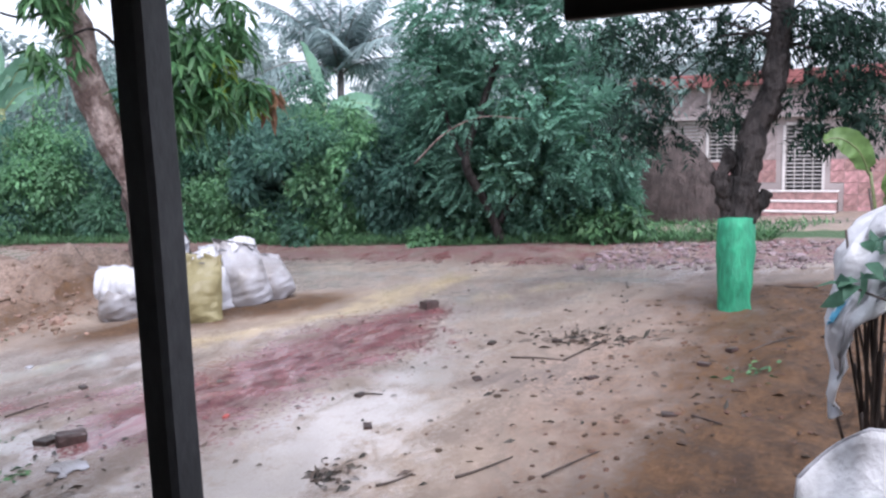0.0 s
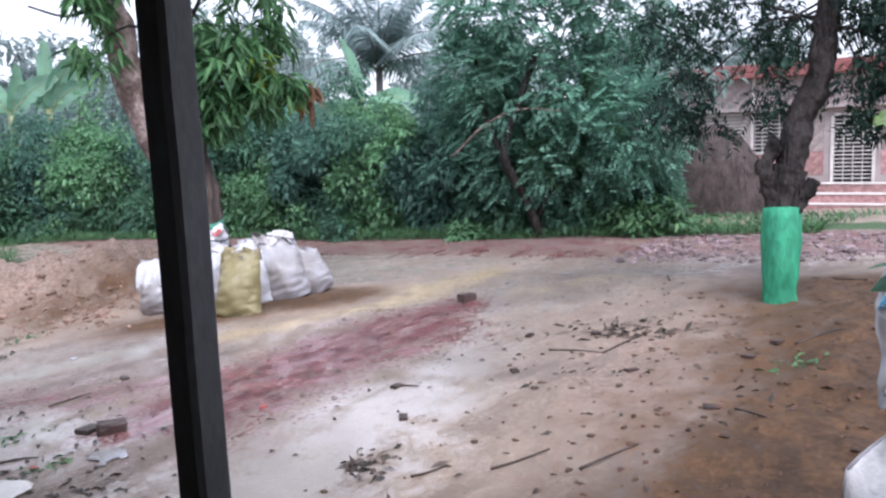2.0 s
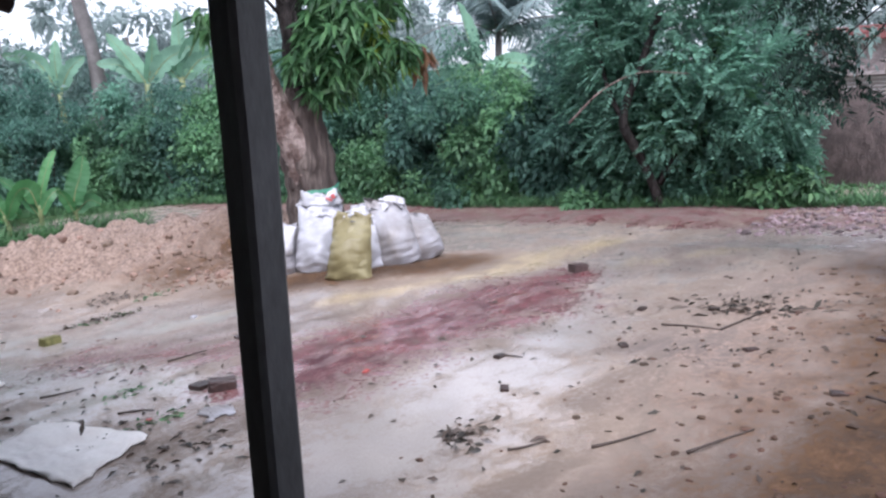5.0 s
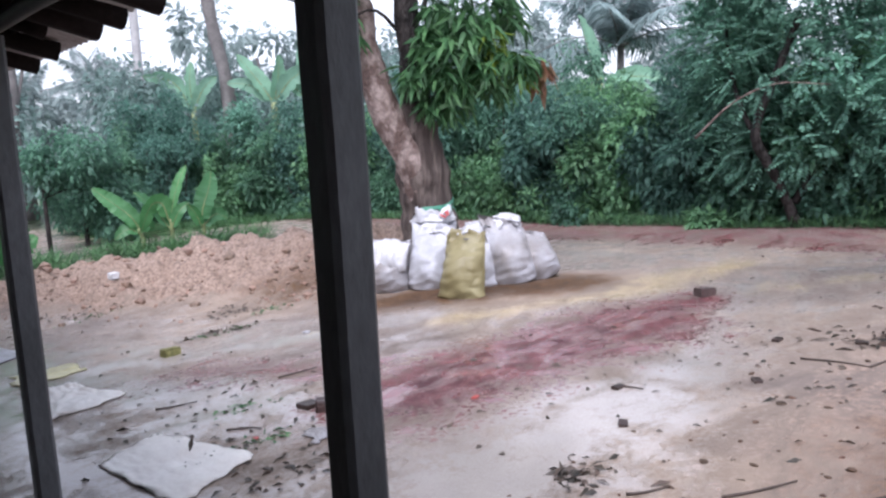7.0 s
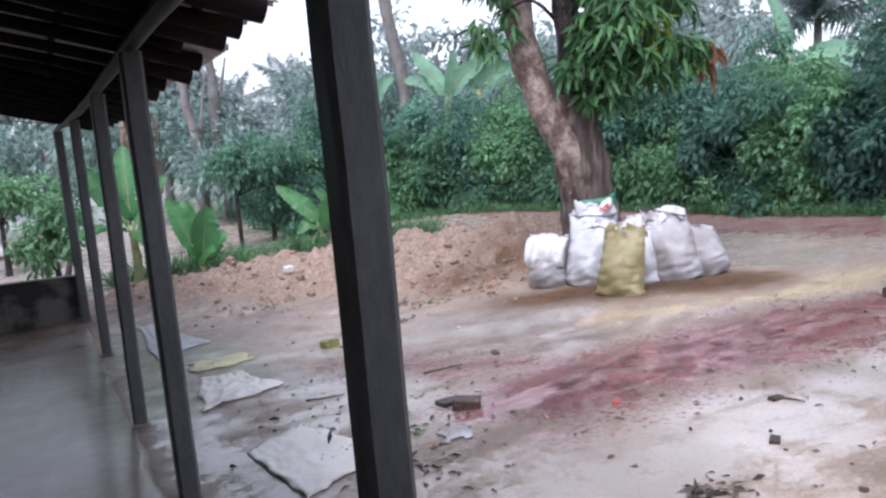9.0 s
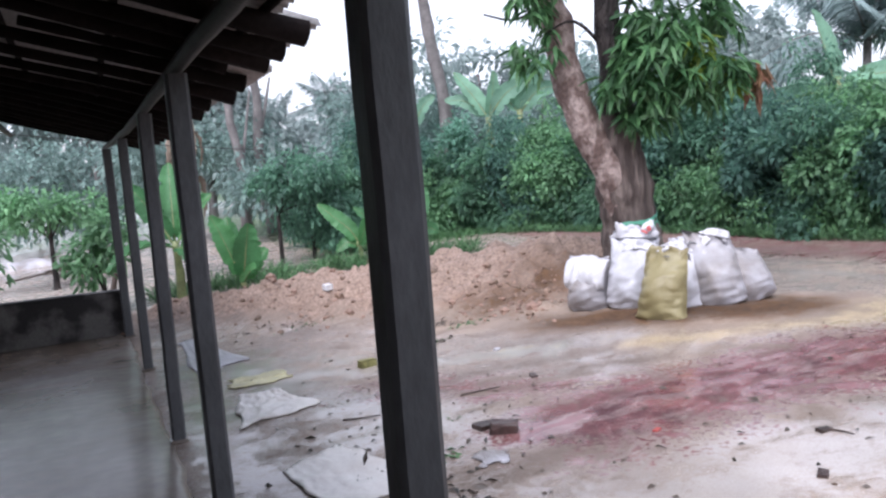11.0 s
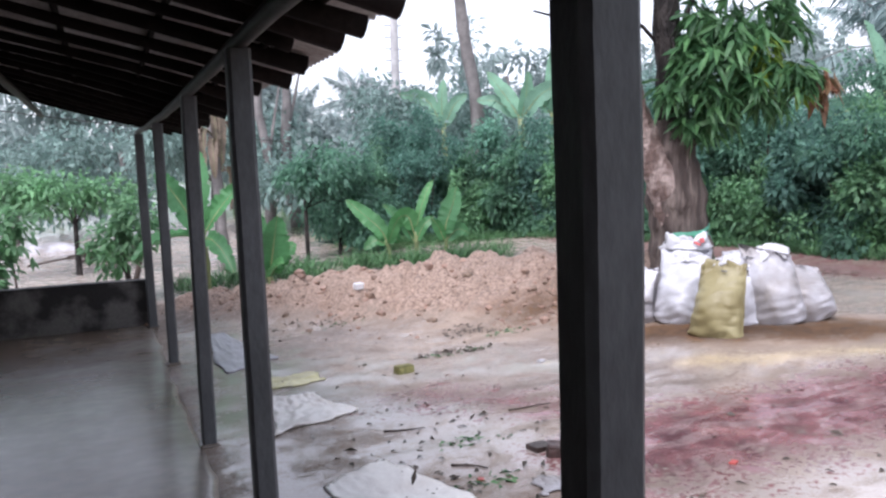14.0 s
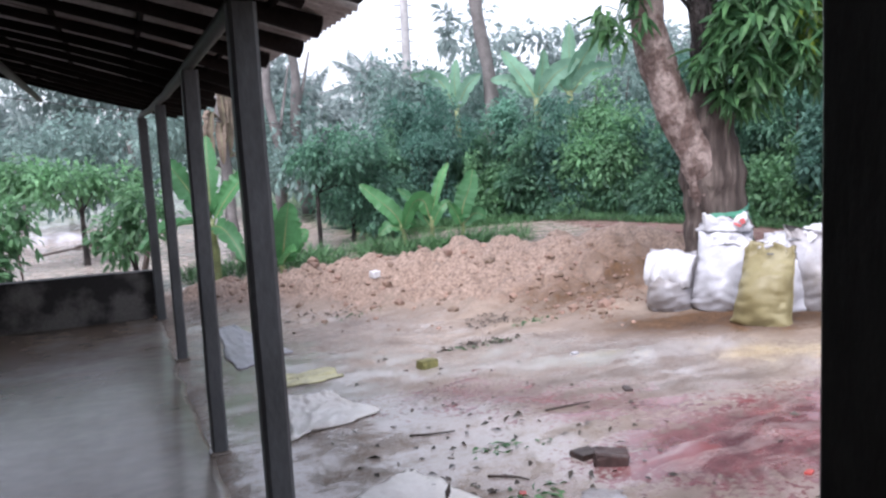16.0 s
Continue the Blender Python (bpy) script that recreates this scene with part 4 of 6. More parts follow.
def neem_tree():
    x, y = 6.16, 1.1
    z = gz(x, y)
    ob = thing("neem_tree", (x, y, z), "pollarded dark-barked tree with a bright green painted foot", "tree")
    o = Vector((x, y, z))

    def rel(*p):
        return Vector(p) - o
    foot = [rel(6.09, 1.10, z - 0.12), rel(6.11, 1.11, 0.27), rel(6.15, 1.11, 0.52), rel(6.2, 1.12, 0.83)]
    limb("trunk", ob, foot + [rel(6.22, 1.12, 0.98), rel(6.25, 1.09, 1.12)], 0.116, 0.13, M_darkbark, 11, 4, 20, 0.045)
    limb("painted_foot", ob, foot, 0.121, 0.138, M_green, 11, 4, 20, 0.045, "bright green painted lower trunk")
    limb("limb", ob, [rel(6.22, 1.11, 0.90), rel(6.26, 1.08, 1.10), rel(6.29, 1.06, 1.26), rel(6.36, 1.03, 1.49), rel(6.43, 0.95, 1.7), rel(6.49, 0.91, 1.91), rel(6.54, 0.89, 2.12), rel(6.57, 0.88, 2.33), rel(6.63, 0.87, 2.62), rel(6.5, 0.75, 3.4), rel(6.2, 0.5, 4.4)], 0.112, 0.07, M_darkbark, 12, 7, 18, 0.12)
    limb("stub", ob, [rel(6.18, 1.12, 0.82), rel(6.14, 1.19, 0.98), rel(6.14, 1.225, 1.12), rel(6.18, 1.19, 1.24), rel(6.2, 1.175, 1.36)], 0.07, 0.036, M_darkbark, 13, 7, 16, 0.2, "cut knobbly stub")
    limb("stub", ob, [rel(6.2, 1.06, 0.80), rel(6.24, 0.98, 0.92), rel(6.29, 0.925, 1.02)], 0.068, 0.045, M_darkbark, 14, 7, 16, 0.2, "cut knobbly stub")
    rs = np.random.RandomState(9)
    # hanging clusters of pinnate sprays: middle, half spread across and up, number of sprays
    SPRAYS = ((6.57, 1.98, 2.26, 0.37, 0.21, 16), (6.57, 1.89, 1.88, 0.19, 0.21, 8), (6.65, 2.05, 1.54, 0.22, 0.19, 8), (6.79, 1.82, 1.54, 0.12, 0.14, 4), (6.51, 1.28, 2.19, 0.2, 0.18, 9), (6.49, 1.25, 1.97, 0.18, 0.08, 5), (6.47, 1.2, 1.65, 0.14, 0.11, 5), (6.65, 0.63, 2.19, 0.25, 0.21, 14), (6.55, 0.36, 2.03, 0.2, 0.25, 14), (6.57, 0.65, 1.77, 0.17, 0.17, 8), (6.51, 0.3, 1.59, 0.16, 0.25, 11), (6.56, 0.58, 1.45, 0.09, 0.11, 4), (6.66, 0.45, 2.33, 0.25, 0.17, 8), (6.63, 1.54, 2.44, 0.27, 0.14, 7))
    across = Vector((0.505, -0.863, 0))
    Cs, Ds = [], []
    for i, (cx, cy, cz, hw, hh, count) in enumerate(SPRAYS):
        mid = Vector((cx, cy, cz))
        a = Vector((6.52, 0.9, 2.15 + 0.06 * (i % 5)))
        limb("branch", ob, [rel(*a), rel(*(a.lerp(mid, 0.5) + Vector((0, 0, 0.16)))), rel(*(mid + Vector((0, 0, 0.3 * hh))))], 0.012, 0.004, M_darkbark, 40 + i, 4, 6)
        for s in range(int(count * 4.0)):
            c = mid + across * rs.uniform(-1, 1) * hw + Vector((0, 0, rs.uniform(-1, 1) * hh)) + Vector((0.863, 0.505, 0)) * rs.normal() * 0.14
            d = across * rs.normal() * 0.9 + Vector((0.863, 0.505, 0)) * rs.normal() * 0.5 + Vector((0, 0, -0.35 + 0.35 * rs.normal()))
            d.normalize()
            side = d.cross(Vector((-0.8, -0.45, 0.35))).normalized()
            ln = rs.uniform(0.16, 0.26)
            for k in range(8):
                p = c + d * ln * k / 8 - Vector((0, 0, 0.05 * (k / 8) ** 2))
                for sg in (-1, 1):
                    Cs.append(p - o)
                    Ds.append(side * sg + d * 0.55)
    n = len(Cs)
    leaves("crown", Cs, Ds, rs.uniform(0.055, 0.085, n), 0.023, M_neem, ob, rs, DIAMOND, 0.2)
    C, D = crown_points(rs, [(6.0 - x, 0.6 - y, 4.6 - z, 1.6, 1.6, 1.0), (6.4 - x, 1.8 - y, 3.7 - z, 1.0, 0.9, 0.5), (5.6 - x, 0 - y, 3.4 - z, 1.0, 1.0, 0.6)], 360, 16, 0.18)
    leaves("high_crown", C, D, 0.09, 0.03, M_neem, ob, rs)


neem_tree()


def bush(at, blobs, material, leaf, count, seed, label, name="bush", stems=5, clump=0.17, per=16, category="bush", group="roadside bushes", bark=None, stem_r=0.025):
    x, y = at
    z = gz(x, y)
    ob = thing(name, (x, y, z), label, category, group)
    rs = np.random.RandomState(seed)
    for i in range(stems):
        b = blobs[i % len(blobs)]
        e = Vector((b[0] + rs.uniform(-0.5, 0.5) * b[3], b[1] + rs.uniform(-0.5, 0.5) * b[4], b[2] + rs.uniform(0, 0.6) * b[5]))
        s = Vector((rs.uniform(-0.15, 0.15), rs.uniform(-0.15, 0.15), -0.08))
        limb("stem", ob, [s, s.lerp(e, 0.5) + Vector((rs.uniform(-0.15, 0.15), rs.uniform(-0.15, 0.15), 0.1)), e], stem_r, stem_r * 0.3, bark or M_twig, seed + i, 4, 6)
    C, D = crown_points(rs, blobs, max(4, count // per), per, clump)
    C[:, 2] = np.maximum(C[:, 2], 0.02)
    n = len(C)
    leaves("crown", C, D, rs.uniform(0.7, 1.3, n) * leaf, rs.uniform(0.4, 0.62, n) * leaf, material, ob, rs)
    return ob


rb = random.Random(31)
# the dense roadside growth, one bush after another along the far edge of the road
HEDGE = [(10.8, 4.0), (10.75, 4.7), (10.6, 5.3), (10.7, 6.2), (10.6, 7.1), (10.7, 8.0), (10.55, 8.9), (10.6, 9.8), (10.5, 10.7), (10.35, 11.6), (10.1, 12.5), (9.8, 13.4), (9.4, 14.2), (8.9, 15.0), (8.3, 15.6), (7.6, 16.2), (6.8, 16.7), (6.0, 17.2), (5.2, 17.6)]
for i, (hx, hy) in enumerate(HEDGE):
    h = 0.8 + 1.7 * rb.random() ** 1.3
    blobs = [(0.1, 0, 0.4, 0.5, 0.6, 0.42)]
    for k in range(7):
        blobs.append((rb.uniform(-0.45, 0.4), rb.uniform(-0.6, 0.6), rb.uniform(0.4, h * 0.85), rb.uniform(0.14, 0.46), rb.uniform(0.14, 0.46), rb.uniform(0.12, 0.42)))
    for k in range(3):
        # lone shoots above the mass
        blobs.append((rb.uniform(-0.4, 0.3), rb.uniform(-0.5, 0.5), h + rb.uniform(0.0, 0.45), rb.uniform(0.08, 0.18), rb.uniform(0.08, 0.18), rb.uniform(0.12, 0.28)))
    light = i in (1, 5, 8, 12, 15)
    shade = M_bushlight if light else (M_bush, M_bushblue, M_bushdeep)[i % 3]
    bush((hx, hy), blobs, shade, rb.uniform(0.07, 0.135), 6500, 100 + i, "fresh light green roadside bush" if light else "dense dark green roadside bush in the rain")
for i, (hx, hy) in enumerate([(12.0, 5.2), (12.2, 6.9), (12.1, 8.6), (12.0, 10.3), (11.7, 12.0), (11.2, 13.6), (10.5, 15.2), (9.5, 16.6), (8.2, 17.8), (6.6, 18.8)]):
    h = 1.7 + 0.9 * rb.random()
    blobs = [(0, 0, 0.8, 0.85, 0.95, 0.8)] + [(rb.uniform(-0.5, 0.5), rb.uniform(-0.8, 0.8), rb.uniform(1.0, h), rb.uniform(0.4, 0.65), rb.uniform(0.4, 0.65), rb.uniform(0.35, 0.55)) for _ in range(5)]
    bush((hx, hy), blobs, (M_bushblue, M_bush, M_bushdeep)[i % 3], 0.13, 5500, 200 + i, "tall dark green shrub behind the roadside bushes", "shrub", 6, 0.22, group="tall shrubs")

for i, (hx, hy, h) in enumerate([(11.2, 7.4, 2.5), (11.3, 9.3, 2.2), (11.0, 11.2, 2.6), (10.6, 13.1, 2.3), (9.6, 15.0, 2.6), (8.3, 16.6, 2.4), (7.0, 17.4, 2.2), (11.3, 6.3, 2.7)]):
    blobs = [(rb.uniform(-0.3, 0.3), rb.uniform(-0.3, 0.3), h - rb.uniform(0, 0.9), rb.uniform(0.2, 0.42), rb.uniform(0.2, 0.42), rb.uniform(0.15, 0.3)) for _ in range(6)]
    bush((hx, hy), blobs, (M_bushblue, M_bushlight, M_feather)[i % 3], 0.11, 1700, 260 + i, "slender sapling rising above the roadside bushes", "sapling", 4, 0.2, category="tree", group="roadside saplings", stem_r=0.03)


# low weeds leaning out over the road edge
rw = random.Random(37)
for i in range(20):
    t = i / 19
    wy = 3.2 + 12.0 * t + rw.uniform(-0.25, 0.25)
    wx = 10.3 - (0 if wy < 11.5 else (wy - 11.5) * 0.52) + rw.uniform(-0.2, 0.15)
    h = rw.uniform(0.12, 0.5)
    blobs = [(rw.uniform(-0.25, 0.2), rw.uniform(-0.35, 0.35), h * rw.uniform(0.4, 1.0), rw.uniform(0.12, 0.3), rw.uniform(0.15, 0.35), h * 0.5) for _ in range(4)]
    bush((wx, wy), blobs, (M_bushlight, M_bush, M_bushdeep, M_grass)[rw.randrange(4)], rw.uniform(0.07, 0.14), 520, 900 + i, "low leafy weed clump at the road edge", "weed_clump", 3, 0.1, 12, "weed", "roadside weeds", None, 0.008)


def feathery_tree():
    x, y = 10.35, 4.95
    z = gz(x, y)
    ob = thing("feathery_tree", (x, y, z), "spreading roadside tree with fine feathery leaves and a crooked stem", "tree")
    o = Vector((x, y, z))
    limb("trunk", ob, [(-0.35, -0.05, -0.1), (-0.55, 0.12, 0.55), (-0.8, 0.3, 1.15), (-0.55, 0.2, 1.8), (-0.3, 0, 2.6)], 0.07, 0.045, M_darkbark, 61, 5, 10)
    limb("limb", ob, [(-0.4, 0, 0.3), (0.1, -0.35, 1.3), (0.2, -0.5, 2.4), (0.1, -0.3, 3.6)], 0.06, 0.025, M_darkbark, 62, 5, 8)
    limb("limb", ob, [(-0.55, 0.12, 0.6), (-0.5, 0.7, 1.6), (-0.3, 1.0, 2.6)], 0.045, 0.02, M_darkbark, 63, 5, 8)
    limb("dead_branch", ob, [(-1.0, 1.0, 1.15), (-1.0, 0.5, 1.55), (-0.9, 0.0, 1.75), (-0.8, -0.6, 1.7)], 0.016, 0.006, M_pale, 64, 5, 6, label="bare pale arched twig")
    rs = np.random.RandomState(17)
    Cs, Ds, Ls = [], [], []
    blobs = np.array([(-0.1, 0.1, 2.0, 0.9, 1.15, 0.7), (0.0, -0.8, 1.8, 0.8, 0.8, 0.8), (0.1, 0.2, 3.0, 1.0, 1.2, 0.7), (0.2, -0.4, 3.9, 0.9, 1.0, 0.6), (-0.2, 1.0, 2.4, 0.6, 0.6, 0.5), (-0.2, -1.3, 1.4, 0.55, 0.6, 0.7), (-0.1, 0.1, 1.0, 0.6, 1.2, 0.6), (0.3, 1.0, 1.5, 0.7, 0.7, 0.6), (0.0, 0.9, 3.3, 0.8, 0.8, 0.6), (0.1, -1.0, 3.2, 0.8, 0.8, 0.7), (0.2, 0.3, 4.0, 0.8, 0.9, 0.5)])
    for s in range(3600):
        b = blobs[rs.randint(len(blobs))]
        d0 = rs.normal(size=3)
        d0 /= np.linalg.norm(d0)
        c = b[:3] + d0 * b[3:] * rs.uniform(0.4, 1.05) ** 0.6
        d = d0 + rs.normal(size=3) * 0.6
        d[2] -= 0.35
        d /= np.linalg.norm(d)
        side = np.cross(d, (0, 0, 1))
        side /= np.linalg.norm(side) + 1e-6
        ln = rs.uniform(0.22, 0.4)
        for k in range(8):
            p = c + d * ln * k / 8 - np.array((0, 0, 0.06 * (k / 8) ** 2))
            for sg in (-1, 1):
                Cs.append(p)
                Ds.append(side * sg + d * 0.6)
                Ls.append(0.095 * (1.1 - abs(k - 3.5) / 7))
    leaves("crown", Cs, Ds, np.array(Ls), 0.038, M_feather, ob, rs, DIAMOND, 0.15)


feathery_tree()


def grass_strip(name, spots, label, seed, count, ln=0.2, w=0.012, material=None):
    rs = np.random.RandomState(seed)
    C = []
    for x0, y0, x1, y1, wd in spots:
        t = rs.rand(count)
        nx, ny = y1 - y0, x0 - x1
        q = math.hypot(nx, ny)
        s = rs.uniform(-wd, wd, count)
        C.append(np.stack([x0 + (x1 - x0) * t + nx / q * s, y0 + (y1 - y0) * t + ny / q * s], 1))
    C = np.concatenate(C)
    Z = ground_height(C[:, 0], C[:, 1])
    P = np.column_stack([C, Z - 0.01])
    D = rs.normal(size=P.shape) * 0.45
    D[:, 2] = 1
    leaves(name, P, D, rs.uniform(0.5, 1.4, len(P)) * ln, w, material or M_grass, None, rs, DIAMOND, 0.35, label, "stuff")
    bpy.data.objects[name]["category"] = "grass"


grass_strip("roadside_grass", [(10.25, 1.4, 10.1, 6, 0.3), (10.1, 6, 10.05, 11, 0.3), (10.0, 11, 8.4, 15, 0.35), (8.4, 15, 5.0, 17, 0.4)], "wet green grass along the far road edge", 71, 4200)
grass_strip("yard_weeds", [(11.5, 1.0, 12.5, 4.0, 1.0), (4.6, 12.6, 6.4, 13.0, 0.5), (3.0, 13.0, 5.0, 14.2, 0.7)], "low weeds at the foot of the soil heap and bushes", 72, 800, 0.16, 0.02)


grass_strip("heap_weeds", [(4.0, 13.1, 6.7, 12.6, 0.35), (1.3, 12.9, 3.6, 13.3, 0.5)], "tall wet weeds behind the soil heap", 73, 1200, 0.40, 0.016, M_grass)
grass_strip("heap_foot_weeds", [(2.2, 9.35, 3.1, 8.9, 0.12), (3.5, 7.6, 3.9, 7.3, 0.08), (3.05, 6.95, 3.4, 6.65, 0.05)], "sparse wilted weeds at the foot of the heap", 74, 40, 0.06, 0.012, M_litter)


# ---- banana plants ----
def banana_leaf(parent, pts, width, material, seed, fold=0.25, n=12, torn=0.25, face=None):
    P = curve_pts(pts, n)
    k = len(P) - 1
    rng = random.Random(seed)
    face = face or Vector((rng.uniform(-0.9, 0.2), rng.uniform(-1.1, -0.3), rng.uniform(0.2, 0.9)))
    V, F = [], []
    for i, p in enumerate(P):
        t = i / k
        d = (P[min(i + 1, k)] - P[max(i - 1, 0)]).normalized()
        s = d.cross(face)
        s = s.normalized() if s.length > 0.05 else Vector((0.7, -0.7, 0))
        u = s.cross(d)
        w = width * (math.sin(math.pi * min(1, 0.06 + t * 0.94)) ** 0.55) * (0.25 if t < 0.12 else 1)
        for q in (-1, -0.5, 0, 0.5, 1):
            e = w * q * (1 - ((0.5 * rng.random() if rng.random() < 0.3 else 0.1 * rng.random()) * torn * 3 if abs(q) == 1 else 0))
            V.append(p + s * e + u * (abs(q) * w * fold + 0.02 * rng.uniform(-1, 1) * abs(q)))
    for i in range(k):
        for q in range(4):
            a = i * 5 + q
            F.append((a, a + 1, a + 6, a + 5))
    ob = raw("leaf", V, F, material, parent, smooth=True)
    bm = bmesh.new()
    tube(bm, P, [max(0.004, width * 0.09 * (1 - i / k)) for i in range(k + 1)], 6)
    part("midrib", bm, M_bananastem, ob, smooth=True)
    return ob


def banana_plant(at, stem_h, stem_r, fronds, material, label, seed, name="banana_plant", z=None):
    """fronds: (heading, length, width, rise, sag)"""
    x, y = at
    z = gz(x, y) if z is None else z
    ob = thing(name, (x, y, z), label, "banana plant", "banana plants")
    limb("stem", ob, [(0, 0, -0.1), (0.02, 0, stem_h * 0.5), (0, 0.02, stem_h)], stem_r, stem_r * 0.6, M_bananastem, seed, 4, 10)
    for i, (hd, ln, w, rise, sag) in enumerate(fronds):
        c, s = math.cos(radians(hd)), math.sin(radians(hd))
        a = radians(rise)
        pts = [Vector((0, 0, stem_h * 0.9))]
        for t in (0.35, 0.7, 1.0):
            pts.append(Vector((c * ln * t * math.cos(a), s * ln * t * math.cos(a), stem_h * 0.9 + ln * t * math.sin(a) - sag * t * t)))
        banana_leaf(ob, pts, w * (0.8 if material is M_banana else 0.9), material, seed + i, 0.5)
    return ob


def shaped_banana(at, stem_top, stem_r, blades, material, label, seed, face=(-0.4, -0.9, 0.25)):
    """A banana plant whose blades are given one by one: (points, half width), in the plant's own metres."""
    x, y = at
    ob = thing("banana_plant", (x, y, gz(x, y)), label, "banana plant", "banana plants")
    limb("stem", ob, [(0, 0, -0.1), (0.02, 0, stem_top[2] * 0.5), stem_top], stem_r, stem_r * 0.6, M_bananastem, seed, 4, 10)
    for i, (pts, w) in enumerate(blades):
        banana_leaf(ob, pts, w, material, seed + i, 0.22, 12, 0.22 if material is M_bananafar else 0.10, Vector(face) + Vector((0.5 * math.sin(3 * i + seed), 0, 0.5 * math.cos(5 * i + seed))))
    return ob


shaped_banana((5.26, 13.2), (0.02, 0, 0.5), 0.05, [([(0, 0, 0.45), (0.10, -0.03, 0.85), (0.22, -0.04, 1.15), (0.34, -0.06, 1.36)], 0.09), ([(0, 0, 0.4), (-0.10, 0.02, 0.75), (-0.28, 0.06, 0.72), (-0.46, 0.12, 0.30)], 0.17), ([(0, 0, 0.3), (0.12, -0.1, 0.6), (0.3, -0.15, 0.75)], 0.10), ([(0, 0, 0.3), (-0.2, 0.15, 0.7), (-0.48, 0.22, 0.98)], 0.12)], M_banana, "young banana plant with one tall rolled leaf and a drooping blade", 300)
shaped_banana((4.82, 13.35), (-0.03, 0, 0.4), 0.045, [([(0, 0, 0.35), (-0.12, 0.06, 0.60), (-0.36, 0.2, 0.86), (-0.60, 0.34, 1.10)], 0.15), ([(0, 0, 0.3), (0.1, 0.02, 0.45), (0.22, 0.03, 0.35)], 0.12), ([(0, 0, 0.3), (-0.2, 0.05, 0.4), (-0.4, 0.1, 0.25)], 0.11)], M_banana, "young banana plant with a broad bent leaf", 310)
shaped_banana((5.72, 13.0), (0.03, 0, 0.4), 0.04, [([(0, 0, 0.35), (0.04, 0.0, 0.62), (0.16, -0.04, 0.95), (0.22, -0.06, 1.24)], 0.185), ([(0, 0, 0.3), (0.22, -0.05, 0.5), (0.42, -0.1, 0.42)], 0.12), ([(0, 0, 0.3), (-0.1, 0, 0.55), (-0.22, 0.02, 0.72)], 0.10)], M_banana, "young banana plant with one broad upright leaf", 320)
def withered_banana():
    x, y = 2.28, 15.0
    z = gz(x, y)
    ob = thing("withered_banana", (x, y, z), "withered banana stem with a skirt of hanging dry leaves", "banana plant")
    limb("stem", ob, [(0.05, -0.1, -0.1), (0.02, -0.02, 1.2), (-0.03, 0.1, 2.9)], 0.095, 0.07, M_farbark, 391, 6, 10, 0.1)
    rng = random.Random(39)
    for i in range(9):
        a = rng.uniform(0, 6.28)
        c, q = math.cos(a), math.sin(a)
        h = rng.uniform(1.7, 2.8)
        n = rng.uniform(0.5, 1.0)
        banana_leaf(ob, [(0.05 * c, 0.05 * q, h), (0.22 * c, 0.22 * q, h + 0.08), (0.28 * c, 0.28 * q, h - 0.4 * n), (0.24 * c, 0.24 * q, h - 0.95 * n)], rng.uniform(0.07, 0.13), M_dryleaf, 392 + i, 0.5, 8, 0.3, Vector((c, q, 0.2)))


withered_banana()
banana_plant((2.55, 12.0), 0.2, 0.06, [(-30, 0.95, 0.27, 80, 0.05), (150, 1.3, 0.22, 72, 0.2), (100, 1.35, 0.22, 70, 0.3), (-80, 0.7, 0.16, 40, 0.2), (20, 0.8, 0.2, 55, 0.2)], M_banana, "banana plant with large upright leaves by the low wall", 330)
banana_plant((1.7, 12.4), 0.9, 0.08, [(160, 1.4, 0.22, 65, 0.3), (80, 1.5, 0.22, 75, 0.2), (-20, 1.2, 0.2, 60, 0.3), (210, 1.2, 0.2, 20, 0.6), (-70, 0.9, 0.18, 10, 0.6)], M_banana, "banana plant with yellowing leaves behind the posts", 340)
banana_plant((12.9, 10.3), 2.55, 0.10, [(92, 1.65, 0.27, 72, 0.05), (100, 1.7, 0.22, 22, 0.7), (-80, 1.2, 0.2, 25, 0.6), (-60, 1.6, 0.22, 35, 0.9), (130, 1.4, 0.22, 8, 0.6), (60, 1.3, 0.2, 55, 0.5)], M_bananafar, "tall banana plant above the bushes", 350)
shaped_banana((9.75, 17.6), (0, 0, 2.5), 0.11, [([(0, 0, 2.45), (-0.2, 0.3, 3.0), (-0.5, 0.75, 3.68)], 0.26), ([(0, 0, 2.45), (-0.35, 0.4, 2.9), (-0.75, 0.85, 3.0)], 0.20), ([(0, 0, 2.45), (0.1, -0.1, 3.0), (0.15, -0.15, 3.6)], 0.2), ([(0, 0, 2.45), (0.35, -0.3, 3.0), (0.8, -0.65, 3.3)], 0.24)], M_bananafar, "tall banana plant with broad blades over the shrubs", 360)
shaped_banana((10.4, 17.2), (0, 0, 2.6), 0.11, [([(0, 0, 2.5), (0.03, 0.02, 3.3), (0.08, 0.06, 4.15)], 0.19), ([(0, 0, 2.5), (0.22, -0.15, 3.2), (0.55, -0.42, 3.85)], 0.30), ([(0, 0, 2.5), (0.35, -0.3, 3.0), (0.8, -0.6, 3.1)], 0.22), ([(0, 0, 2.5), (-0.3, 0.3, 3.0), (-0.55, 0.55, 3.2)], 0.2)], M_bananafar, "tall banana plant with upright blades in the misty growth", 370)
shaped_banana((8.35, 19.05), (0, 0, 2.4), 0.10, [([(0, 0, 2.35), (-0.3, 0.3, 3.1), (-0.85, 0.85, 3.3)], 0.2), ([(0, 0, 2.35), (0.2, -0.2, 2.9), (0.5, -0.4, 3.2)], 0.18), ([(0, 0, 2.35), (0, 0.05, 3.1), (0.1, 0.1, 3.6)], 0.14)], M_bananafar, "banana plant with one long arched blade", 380)


